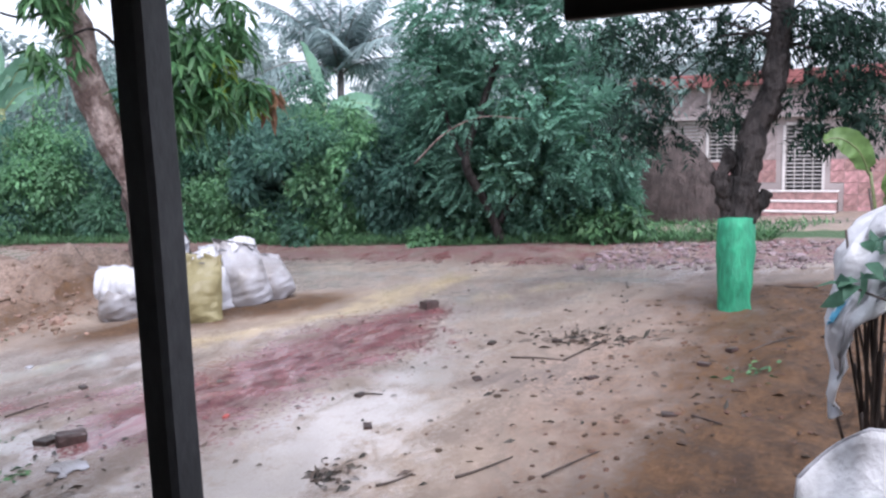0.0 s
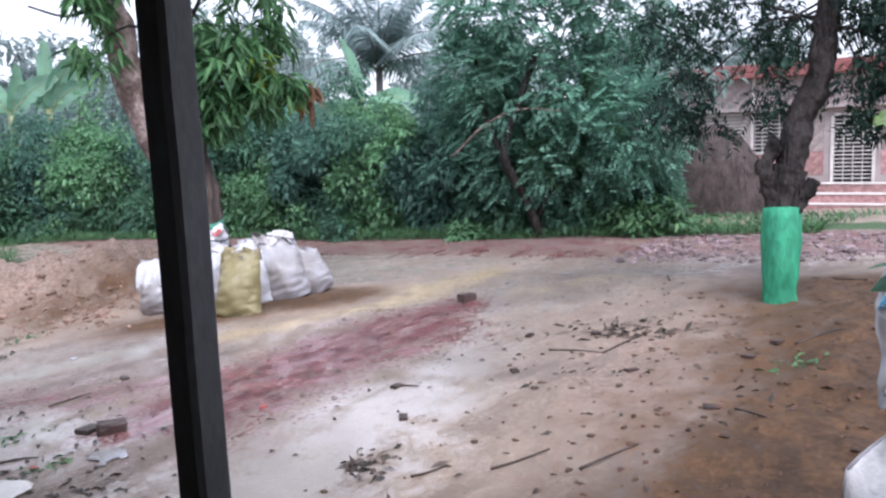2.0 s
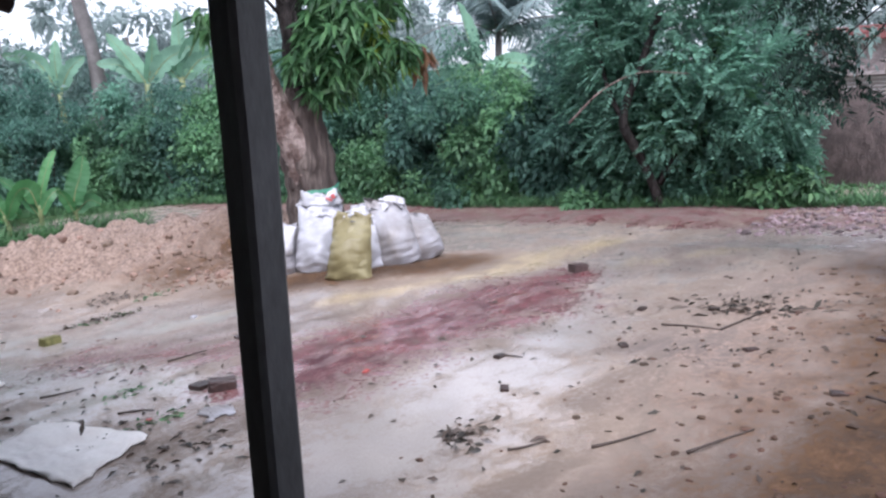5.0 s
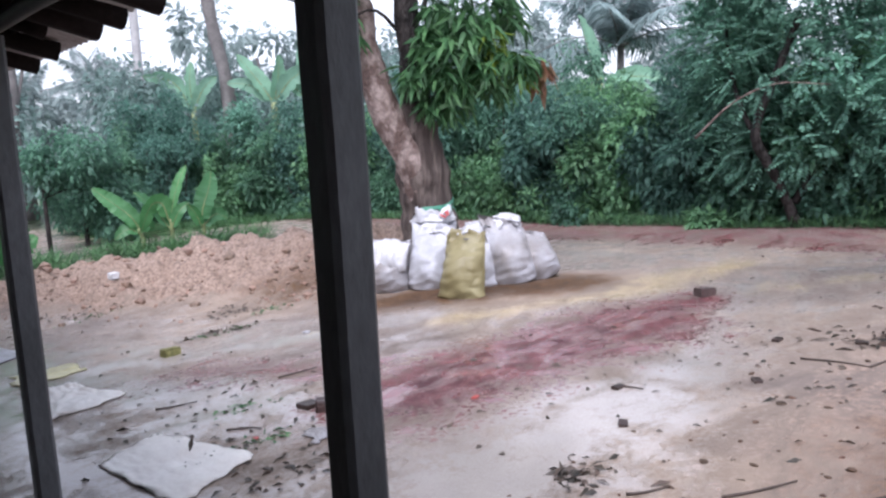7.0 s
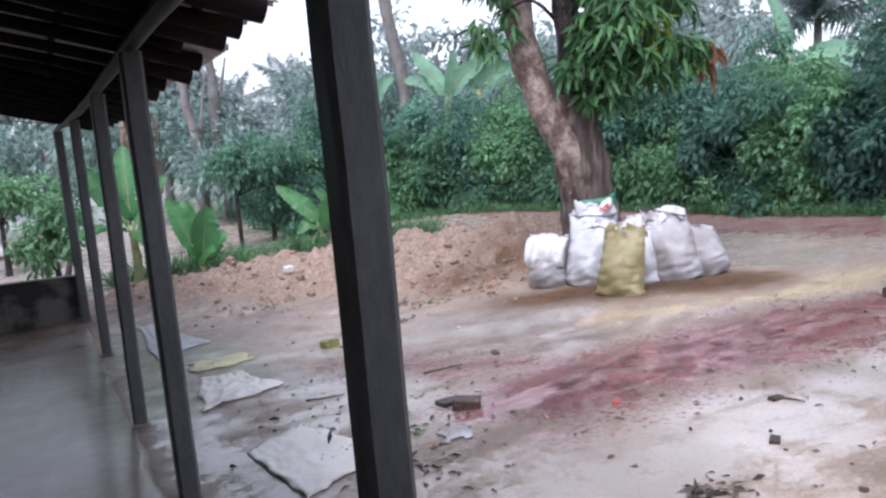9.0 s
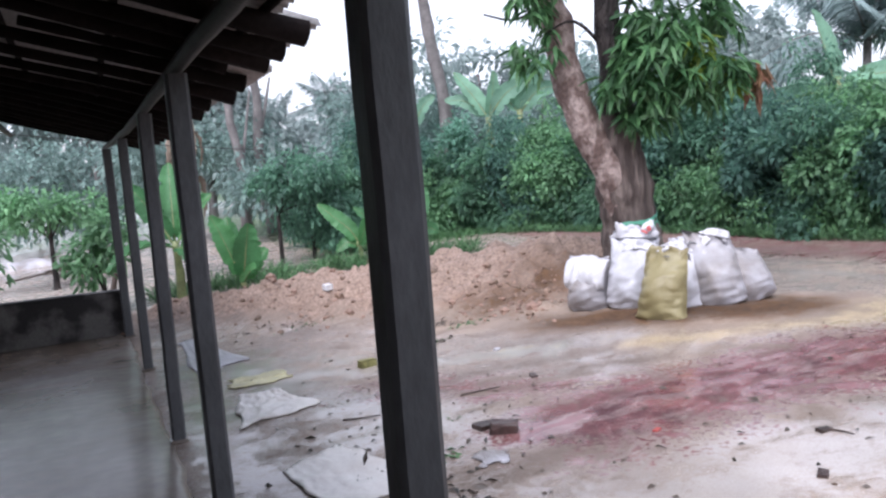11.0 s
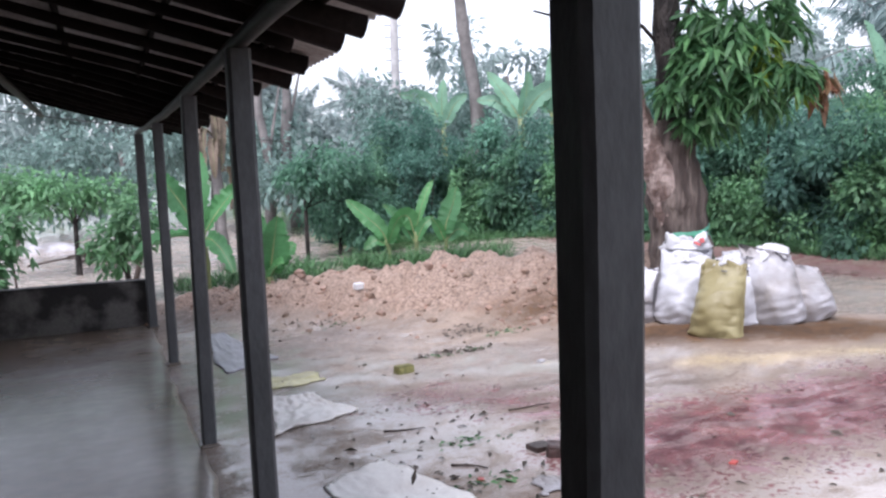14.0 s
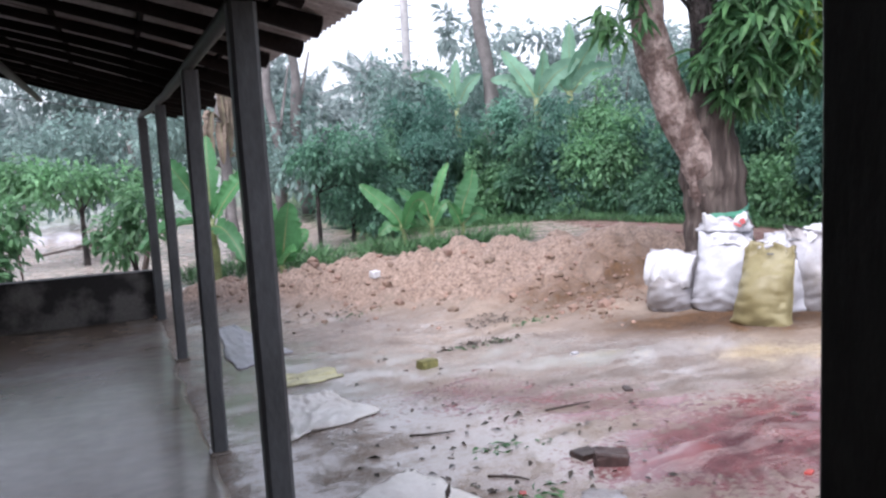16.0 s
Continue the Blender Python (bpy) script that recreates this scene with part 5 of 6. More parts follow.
# ---- palms and far trees ----
def palm(at, h, fronds, ln, seed, label, mats, bend=(0.5, 0.3), r=0.16, rest=False):
    x, y = at
    z = gz(x, y)
    ob = thing("coconut_palm", (x, y, z), label, "palm tree", "coconut palms")
    top = Vector((bend[0], bend[1], h))
    limb("trunk", ob, [(0, 0, -0.2), (bend[0] * 0.2, bend[1] * 0.2, h * 0.4), top], r, r * 0.6, mats[1], seed, 8, 10)
    rs = np.random.RandomState(seed)
    for i in range(fronds):
        hd = 2 * math.pi * (i + rs.uniform(-0.3, 0.3)) / fronds
        rise = rs.uniform(0.95, 1.5) if i % 3 else rs.uniform(0.2, 0.8)
        l = ln * rs.uniform(0.85, 1.1)
        P = []
        for t in np.linspace(0, 1, 12):
            rad = l * t * math.cos(rise * (1 - 0.3 * t))
            P.append(top + Vector((math.cos(hd) * rad, math.sin(hd) * rad, l * t * math.sin(rise) - (0.72 - 0.36 * rise) * l * t * t)))
        bm = bmesh.new()
        tube(bm, P, [0.03 * (1 - 0.8 * k / 11) for k in range(12)], 5)
        fr = part("frond", bm, mats[1], ob)
        C, D, L = [], [], []
        for k in range(1, 60):
            t = 0.08 + 0.92 * k / 60
            f = t * 11
            a = P[min(int(f), 10)].lerp(P[min(int(f), 10) + 1], f - int(f))
            d = (P[min(int(f) + 1, 11)] - P[min(int(f), 10)]).normalized()
            s = d.cross(Vector((0, 0, 1))).normalized()
            for sg in (-1, 1):
                C.append(a)
                v = s * sg + d * 0.55
                v.z -= 0.35
                D.append(v)
                L.append(l * 0.25 * math.sin(math.pi * (0.12 + 0.83 * t)))
        leaves("leaflet_fringe", C, D, np.array(L), 0.055, mats[0], fr, rs, DIAMOND, 0.35)
    return ob


palm((18.75, 14.35), 4.2, 26, 3.3, 401, "coconut palm above the bushes, leaf colour paled as rain haze", (M_palm, M_farbark))
palm((22, 24), 5.2, 13, 2.6, 402, "coconut palm with leaf colour paled as rain haze", (M_farther, M_farbark))
palm((11.8, 39), 4.6, 13, 2.3, 403, "distant coconut palm with rain haze put into its leaf colour", (M_farther, M_farbark))
palm((9.5, 41), 4.0, 13, 2.2, 404, "distant coconut palm with rain haze put into its leaf colour", (M_farther, M_farbark))
palm((13.9, 40), 4.4, 12, 2.2, 405, "distant coconut palm with rain haze put into its leaf colour", (M_farther, M_farbark))


def far_tree(at, h, blobs, material, seed, label, count=2600, leaf=0.22, r=0.14, stems=3):
    x, y = at
    z = gz(x, y)
    ob = thing("far_tree", (x, y, z), label, "tree", "far trees")
    rs = np.random.RandomState(seed)
    limb("trunk", ob, [(0, 0, -0.2), (0.1, 0.05, h * 0.4), (0, 0.1, h * 0.8)], r, r * 0.45, M_farbark, seed, 5, 8)
    for i in range(stems):
        b = blobs[i % len(blobs)]
        limb("limb", ob, [(0.05, 0.02, h * 0.45), (b[0] * 0.5, b[1] * 0.5, (h * 0.45 + b[2]) / 2), (b[0], b[1], b[2])], r * 0.4, r * 0.12, M_farbark, seed + 3 + i, 4, 6)
    C, D = crown_points(rs, blobs, count // 14, 14, 0.4)
    n = len(C)
    leaves("crown", C, D, rs.uniform(0.7, 1.3, n) * leaf, leaf * 0.5, material, ob, rs)
    return ob


rf = random.Random(77)


def some_blobs(h, w, n):
    return [(rf.uniform(-w, w), rf.uniform(-w, w), rf.uniform(0.35 * h, h), rf.uniform(0.35, 0.7) * w, rf.uniform(0.35, 0.7) * w, rf.uniform(0.14, 0.22) * h) for _ in range(n)]


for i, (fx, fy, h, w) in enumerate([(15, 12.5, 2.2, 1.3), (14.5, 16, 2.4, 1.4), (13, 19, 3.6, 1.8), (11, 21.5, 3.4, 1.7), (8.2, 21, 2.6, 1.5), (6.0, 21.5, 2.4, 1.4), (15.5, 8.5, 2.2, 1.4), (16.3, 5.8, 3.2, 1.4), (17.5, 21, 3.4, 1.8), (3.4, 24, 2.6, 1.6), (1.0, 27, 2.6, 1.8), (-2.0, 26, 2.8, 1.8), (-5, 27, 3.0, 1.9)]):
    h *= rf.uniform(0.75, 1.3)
    far_tree((fx, fy), h, some_blobs(h, w, 8), M_far, 500 + i, "green tree behind the roadside growth, leaf colour paled as haze", 3000, 0.2)
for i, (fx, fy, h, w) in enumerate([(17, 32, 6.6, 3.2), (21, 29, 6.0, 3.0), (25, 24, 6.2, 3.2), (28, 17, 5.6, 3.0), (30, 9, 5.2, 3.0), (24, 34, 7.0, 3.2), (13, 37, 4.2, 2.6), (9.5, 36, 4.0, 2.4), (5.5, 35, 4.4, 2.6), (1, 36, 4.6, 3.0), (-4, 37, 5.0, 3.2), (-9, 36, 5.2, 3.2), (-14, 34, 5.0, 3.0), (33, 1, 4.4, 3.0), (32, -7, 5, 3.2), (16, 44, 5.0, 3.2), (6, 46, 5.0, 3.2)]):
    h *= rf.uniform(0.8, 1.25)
    far_tree((fx, fy), h, some_blobs(h, w, 9), M_farther, 600 + i, "distant tree with rain haze put into its pale leaf colour", 3600, 0.42, 0.2)


def bare_trunk(pts, r0, r1, seed, label, stubs=()):
    o = Vector(pts[0])
    ob = thing("bare_trunk", o, label, "tree trunk", "bare trunks")
    limb("trunk", ob, [Vector(p) - o for p in pts], r0, r1, M_farbark, seed, 6, 10, 0.08)
    for i, (a, b) in enumerate(stubs):
        limb("branch", ob, [Vector(a) - o, (Vector(a) + Vector(b)) / 2 - o, Vector(b) - o], r1 * 0.7, r1 * 0.3, M_farbark, seed + i + 1, 4, 6)


bare_trunk([(9.2, 18.75, gz(9.2, 18.75) - 0.1), (9.17, 18.76, 2.5), (8.95, 18.85, 4.2), (8.8, 18.9, 5.6), (8.75, 18.9, 6.6)], 0.20, 0.11, 700, "bare grey trunk standing above the shrubs", [((8.8, 18.9, 5.5), (8.5, 18.9, 6.3)), ((8.8, 18.9, 5.5), (9.1, 18.9, 6.2))])
bare_trunk([(4.45, 21.8, gz(4.45, 21.8) - 0.1), (4.5, 21.8, 1.6), (4.3, 21.8, 3.0), (4.5, 21.8, 4.6)], 0.16, 0.08, 710, "grey forked trunk in the mist", [((4.5, 21.8, 1.6), (4.9, 21.8, 3.6))])
bare_trunk([(5.3, 22.4, gz(5.3, 22.4) - 0.1), (5.1, 22.4, 1.8), (5.2, 22.4, 3.4), (5.0, 22.4, 5.0)], 0.18, 0.09, 720, "grey leaning trunk in the mist", [((5.1, 22.4, 2.0), (5.6, 22.4, 4.0))])


def utility_pole():
    x, y = 8.5, 22.9
    z = gz(x, y)
    ob = thing("utility_pole", (x, y, z), "pale concrete utility pole with climbing steps", "utility pole")
    bm = bmesh.new()
    tube(bm, [(0, 0, -0.2), (0.02, 0, 3), (0.06, 0, 7.6)], [0.15, 0.135, 0.11], 10)
    part("shaft", bm, M_polegrey, ob, smooth=True)
    for i in range(11):
        bm = bmesh.new()
        zz = 3.2 + 0.33 * i
        tube(bm, [(-0.26, 0.0, zz), (0.28, 0.0, zz)], [0.016, 0.016], 6)
        part("climbing_step", bm, M_wire, ob)


utility_pole()


def small_tree(at, h, crown, seed, label, leaf=0.12, material=None, count=2600, r=0.05, lean=(0, 0)):
    x, y = at
    z = gz(x, y)
    ob = thing("small_tree", (x, y, z), label, "tree", "small yard trees")
    rs = np.random.RandomState(seed)
    limb("trunk", ob, [(0, 0, -0.1), (lean[0] * 0.5, lean[1] * 0.5, h * 0.5), (lean[0], lean[1], h)], r, r * 0.5, M_darkbark, seed, 5, 8)
    for i, b in enumerate(crown):
        limb("branch", ob, [(lean[0] * 0.8, lean[1] * 0.8, h * 0.75), ((lean[0] + b[0]) / 2, (lean[1] + b[1]) / 2, (h + b[2]) / 2), b[:3]], r * 0.4, r * 0.12, M_darkbark, seed + i + 1, 4, 6)
    C, D = crown_points(rs, crown, count // 14, 14, 0.16)
    n = len(C)
    leaves("crown", C, D, rs.uniform(0.7, 1.3, n) * leaf, leaf * 0.45, material or M_bush, ob, rs, LONGLEAF, 0.3)
    return ob


small_tree((3.8, 14.9), 1.3, [(0.45, 0, 1.65, 0.8, 0.6, 0.4), (0.9, 0.1, 1.5, 0.45, 0.45, 0.4), (0.0, 0, 1.5, 0.5, 0.4, 0.3), (1.0, 0, 0.9, 0.5, 0.5, 0.6)], 800, "dark slender tree with a spreading crown")
small_tree((4.5, 15.2), 1.0, [(0, 0, 1.0, 0.7, 0.5, 0.6), (0.6, 0, 0.7, 0.6, 0.5, 0.6)], 810, "dark bushy tree behind the banana plants", 0.1)
small_tree((-1.5, 13.0), 0.5, [(0.1, 0.0, 0.75, 0.55, 0.5, 0.5), (0.5, 0.1, 1.1, 0.5, 0.45, 0.35), (-0.3, 0, 0.9, 0.5, 0.5, 0.45), (0.25, -0.1, 0.45, 0.4, 0.4, 0.35)], 820, "leafy bright green sapling beyond the low wall", 0.15, M_bushlight, 2600, 0.035)
small_tree((-0.08, 16.7), 1.25, [(-0.3, 0, 1.5, 0.75, 0.6, 0.35), (0.5, 0, 1.45, 0.6, 0.5, 0.25), (-0.9, 0.2, 1.6, 0.6, 0.5, 0.35)], 830, "thin-stemmed tree in the flooded yard", 0.13, M_bushlight, 2400, 0.06)
small_tree((0.75, 12.6), 1.0, [(0.1, 0, 1.05, 0.35, 0.35, 0.4), (-0.25, 0, 0.8, 0.3, 0.3, 0.3)], 840, "small ragged tree by the corner post", 0.13, M_bushlight, 900, 0.05, (-0.2, 0))


# ---- the flooded yard beyond the low wall ----
def stake(a, b, r, seed, label):
    o = Vector(a)
    ob = thing("wooden_stake", o, label, "stake", "wooden stakes")
    limb("shaft", ob, [(0, 0, 0), (Vector(b) - o) * 0.5, Vector(b) - o], r, r * 0.8, M_twig, seed, 3, 7)


stake((-0.95, 15.0, -0.6), (-1.0, 15.0, 0.15), 0.022, 901, "thin wooden stake standing in the flooded yard")
stake((0.75, 14.0, -0.55), (0.95, 14.0, 0.25), 0.05, 902, "leaning dark stump by the low wall")


def sheeted_heap():
    ob = thing("plastic_sheet_heap", (-0.9, 22.6, -0.5), "pale plastic sheet stretched over a low heap", "plastic sheet")
    V, F = [], []
    n = 16
    for i in range(n):
        for j in range(n):
            u, v = i / (n - 1) * 2 - 1, j / (n - 1) * 2 - 1
            r = max(abs(u), abs(v))
            V.append((u * 0.85, v * 0.5, 0.22 * (1 - r ** 3) + 0.03 * math.sin(7 * u + 3 * v)))
    for i in range(n - 1):
        for j in range(n - 1):
            F.append((i * n + j, (i + 1) * n + j, (i + 1) * n + j + 1, i * n + j + 1))
    raw("sheet", V, F, M_dirty, ob, smooth=True)


sheeted_heap()


def brush_pile():
    ob = thing("brush_pile", (0.3, 18.7, gz(0.3, 18.7)), "heap of dark cut branches lying in the flood", "brush pile")
    rng = random.Random(6)
    for i in range(26):
        a = rng.uniform(0, 6.28)
        l = rng.uniform(0.4, 1.1)
        c = Vector((rng.uniform(-0.5, 0.5), rng.uniform(-0.4, 0.4), rng.uniform(0, 0.22)))
        d = Vector((math.cos(a) * l, math.sin(a) * l * 0.6, rng.uniform(-0.08, 0.15)))
        limb("stick", ob, [c - d / 2, c + Vector((0, 0, 0.05)), c + d / 2], 0.022, 0.01, M_twig, i, 3, 5)
    limb("stick", ob, [(-1.4, 0, 0.02), (-0.7, 0, 0.12), (0.1, 0, 0.22)], 0.03, 0.015, M_twig, 50, 3, 6)


brush_pile()


def wire(a, b, sag, name, label, r=0.008):
    ob = thing(name, a, label, "wire")
    o, e = Vector(a), Vector(b)
    bm = bmesh.new()
    P = [(o.lerp(e, t) - o) - Vector((0, 0, sag * 4 * t * (1 - t))) for t in np.linspace(0, 1, 17)]
    tube(bm, P, [r] * 17, 5)
    part("strand", bm, M_wire, ob)


wire((-4.0, 14.2, 2.95), (3.5, 15.0, 1.85), 0.08, "slack_wire", "thin dark wire slung across the yard")


# ---- house and haystack across the road ----
def house():
    X0 = 19.6
    z0 = -0.52
    ob = thing("village_house", (X0, 2.6, z0), "single-storey pink tiled house with red parapet, grilled window and door", "house")

    def b(name, y0, y1, za, zb, x0, x1, m, parent=None, bev=0.0, label=""):
        bm = bmesh.new()
        box(bm, (x0 + x1) / 2, (y0 + y1) / 2 - 2.6, (za + zb) / 2, x1 - x0, y1 - y0, zb - za, bev)
        return part(name, bm, m, parent or ob, label)
    # front wall pieces round the window and the door
    W0, W1, WB, WT = 3.42, 4.15, 1.32, 2.22
    D0, D1, DB, DT = 1.70, 2.46, 0.62, 2.08
    YA, YB, H = -4.0, 6.2, 3.0
    b("wall", W1, YB, 0, H, 0, 0.25, M_house)
    b("wall", D1, W0, 0, H, 0, 0.25, M_house)
    b("wall", YA, D0, 0, H, 0, 0.25, M_house)
    b("wall", W0, W1, 0, WB, 0, 0.25, M_house)
    b("wall", W0, W1, WT, H, 0, 0.25, M_house)
    b("wall", D0, D1, 0, DB, 0, 0.25, M_house)
    b("wall", D0, D1, DT, H, 0, 0.25, M_house)
    b("wall", YB - 0.25, YB, 0, H, 0.25, 5, M_house)
    b("wall", YA, YA + 0.25, 0, H, 0.25, 5, M_house)
    b("wall", YA, YB, 0, H, 5, 5.25, M_house)
    # thin dark panel added behind the openings, its colour imitating a dim room
    b("wall", YA + 0.3, YB - 0.3, 0.02, 2.5, 1.2, 1.25, M_dark, label="dark panel standing in for room shade behind the openings")
    b("roof", YA - 0.2, YB + 0.2, H, H + 0.12, -0.35, 5.4, M_parapet, bev=0.02, label="red painted roof slab")
    b("parapet", YA - 0.2, YB + 0.2, H + 0.12, H + 0.3, -0.35, -0.2, M_parapet, bev=0.02, label="red painted parapet")
    b("ledge", YA, YB, 2.26, 2.33, -0.22, -0.003, M_house, bev=0.01)
    for y0, y1, za, zb, frame_name in ((W0, W1, WB, WT, "window"), (D0, D1, DB, DT, "door")):
        f = b(frame_name, y0, y1, zb, zb + 0.06, -0.03, 0.05, M_trimwhite, label="pale painted frame with a horizontal bar grille")
        b("jamb", y0 - 0.06, y0, za, zb, -0.03, 0.05, M_trimwhite, f)
        b("jamb", y1, y1 + 0.06, za, zb, -0.03, 0.05, M_trimwhite, f)
        b("sill", y0 - 0.06, y1 + 0.06, za - 0.05, za, -0.06, 0.05, M_trimwhite, f)
        n = int((zb - za) / 0.085)
        for i in range(1, n):
            zz = za + (zb - za) * i / n
            b("grille_bar", y0, y1, zz - 0.012, zz + 0.012, 0.02, 0.04, M_grille, f)
        for i in range(1, 4):
            yy = y0 + (y1 - y0) * i / 4
            b("grille_bar", yy - 0.012, yy + 0.012, za, zb, 0.04, 0.055, M_grille, f)
    # veranda grille panel beside the window
    g = b("grille_panel", 4.3, 5.3, 2.18, 2.22, -0.08, -0.04, M_grille, label="pale horizontal bar grille")
    for i in range(11):
        b("bar", 4.3, 5.3, 1.3 + 0.08 * i, 1.32 + 0.08 * i, -0.07, -0.05, M_grille, g)
    # steps
    for i in range(3):
        b("step", 1.35, 3.05, 0, 0.2 * (i + 1), -1.0 + 0.3 * i, -0.004, M_tilepink, bev=0.01)
        b("step_nosing", 1.33, 3.07, 0.2 * (i + 1), 0.2 * (i + 1) + 0.03, -1.02 + 0.3 * i, -0.7 + 0.3 * i, M_trimwhite, bev=0.006)
    bm = bmesh.new()
    tube(bm, [(-0.06, 1.55, 2.4), (-0.06, 1.55, 3.35)], [0.035, 0.035], 8)
    part("drain_pipe", bm, M_trimwhite, ob)
    # dado tiles
    me = None
    upper = None
    for i in range(36):
        for k in range(5, 11):
            y, z = YA + 0.35 + i * 0.28, 0.14 + k * 0.26
            if W0 - 0.25 < y < 5.5 and z < WT + 0.2 or D0 - 0.25 < y < D1 + 0.25 and z < DT + 0.2 or 2.18 < z < 2.42:
                continue
            if upper is None:
                bm = bmesh.new()
                box(bm, 0, 0, 0, 0.014, 0.268, 0.248, 0.003)
                tile = part("tile", bm, M_tilegrey, ob)
                upper = tile.data
            else:
                tile = new("tile", upper)
                tile.parent = ob
            tile.location = (-0.005, y - 2.6, z)
    for i in range(36):
        for k in range(5):
            y = YA + 0.35 + i * 0.28
            z = 0.14 + k * 0.26
            if D0 - 0.3 < y < D1 + 0.3 and z > DB - 0.1 or (1.2 < y < 3.2 and z < 0.75):
                continue
            if me is None:
                bm = bmesh.new()
                box(bm, 0, 0, 0, 0.016, 0.272, 0.252, 0.003)
                tile = part("tile", bm, M_tilepink, ob)
                me = tile.data
            else:
                tile = new("tile", me)
                tile.parent = ob
            tile.location = (-0.006, y - 2.6, z)


house()


def haystack():
    x, y = 14.2, 3.62
    z = gz(x, y)
    ob = thing("haystack", (x, y, z), "old grey-brown rounded haystack beside the house", "haystack")
    rng = np.random.RandomState(3)
    V, F = [], []
    seg, rows = 30, 14
    for i in range(rows + 1):
        v = i / rows
        r = 0.88 * math.cos(v * math.pi / 2) ** 0.62
        for k in range(seg):
            a = 2 * math.pi * k / seg
            rr = r * (1 + rng.uniform(-0.03, 0.03))
            V.append((rr * math.cos(a), rr * math.sin(a), 1.62 * v ** 0.9))
    for i in range(rows):
        for k in range(seg):
            F.append((i * seg + k, i * seg + (k + 1) % seg, (i + 1) * seg + (k + 1) % seg, (i + 1) * seg + k))
    raw("mound", V, F, M_hay, ob, smooth=True)
    rs = np.random.RandomState(4)
    d = rs.normal(size=(2600, 3))
    d[:, 2] = np.abs(d[:, 2])
    d /= np.linalg.norm(d, axis=1, keepdims=True)
    hgt = d[:, 2]
    rad = 0.90 * np.cos(hgt * math.pi / 2) ** 0.62
    q = np.hypot(d[:, 0], d[:, 1])
    C = np.column_stack([d[:, 0] / q * rad, d[:, 1] / q * rad, 1.62 * hgt ** 0.9])
    D = np.column_stack([d[:, 0] * 0.4, d[:, 1] * 0.4, -np.ones(len(d))]) + rs.normal(size=d.shape) * 0.3
    leaves("straw", C, D, 0.2, 0.012, M_hay, ob, rs, DIAMOND, 0.1)


haystack()


# ---- potted plants in woven bags by the veranda corner ----
def bag_plant():
    x, y = 2.60, -0.015
    z = gz(x, y)
    ob = thing("bagged_shrub", (x, y, z), "bare-stemmed shrub draped with a white woven bag with blue print", "shrub")
    rng = random.Random(12)
    for i in range(64):
        a = rng.uniform(0, 6.28)
        r0, r1 = rng.uniform(0.0, 0.13), rng.uniform(0.05, 0.21)
        h = rng.uniform(0.6, 1.25)
        limb("stem", ob, [(r0 * math.cos(a), r0 * math.sin(a), -0.05), (r1 * 0.6 * math.cos(a), r1 * 0.6 * math.sin(a), h * 0.5), (r1 * math.cos(a + 0.4), r1 * math.sin(a + 0.4), h)], 0.0085, 0.004, M_twig, i, 4, 6)
    # the draped bag: an open shell with folds, longest on one side, ragged lower edge
    def shell(u, v, grow=1.0):
        a = radians(60 + 230 * u)
        cut = 0.16 + 0.38 * math.exp(-((u - 0.24) / 0.13) ** 2) + 0.16 * max(0, u - 0.75) + 0.02 * math.sin(31 * u)
        zz = 1.235 - v * (0.12 + cut) - 0.03 * (1 - v) * math.cos(a)
        q = Vector((math.cos(a) * 1.6, math.sin(a) * 1.6, (1.235 - zz) * 3.2))
        fold = 0.22 * noise.noise(q * 1.3) - 0.20 * (1 - abs(noise.noise(Vector((q.x, q.y, q.z * 1.9)) * 1.3))) ** 5 + 0.08 * noise.noise(q * 3.5)
        r = 0.20 * math.sin(min(1, v * 2.6 + 0.10) * math.pi / 2) * (1 + fold) * grow
        return Vector((r * math.cos(a) * 1.05, r * math.sin(a) + 0.03 * v, zz))

    rows, seg = 40, 56
    V = [shell(k / (seg - 1), i / (rows - 1)) for i in range(rows) for k in range(seg)]
    F = [(i * seg + k, i * seg + k + 1, (i + 1) * seg + k + 1, (i + 1) * seg + k) for i in range(rows - 1) for k in range(seg - 1)]
    bag = raw("woven_bag", V, F, M_cleanbag, ob, "white woven plastic bag with blue leaf print", smooth=True)
    sol = bag.modifiers.new("thickness", "SOLIDIFY")
    sol.thickness = 0.004
    # printed leaf mark of five petals, and lines of worn lettering, lying on the bag
    for du, dv in ((-0.032, 0.06), (-0.02, 0.10), (0.0, 0.115), (0.02, 0.09), (0.032, 0.055)):
        c = (0.30, 0.62)
        P = [shell(c[0], c[1], 1.05), shell(c[0] + du * 0.5 + 0.006, c[1] - dv * 0.5, 1.05), shell(c[0] + du, c[1] - dv, 1.05), shell(c[0] + du * 0.5 - 0.006, c[1] - dv * 0.5, 1.05)]
        Q = [p * 1.0 + Vector((-0.003, 0, 0)) for p in P]
        raw("print_mark", P + Q, [(0, 1, 2, 3), (7, 6, 5, 4), (0, 4, 5, 1), (1, 5, 6, 2), (2, 6, 7, 3), (3, 7, 4, 0)], M_blueprint, bag, "pale blue leaf-shaped print")
    for i in range(3):
        v0 = 0.62 + 0.1 * i
        P = [shell(0.46, v0, 1.06), shell(0.54, v0, 1.06), shell(0.54, v0 + 0.05, 1.06), shell(0.46, v0 + 0.05, 1.06)]
        Q = [p + Vector((-0.003, 0, 0)) for p in P]
        raw("print_bar", P + Q, [(0, 1, 2, 3), (7, 6, 5, 4), (0, 4, 5, 1), (1, 5, 6, 2), (2, 6, 7, 3), (3, 7, 4, 0)], M_greyprint, bag, "unreadable grey lettering")
    rs = np.random.RandomState(21)
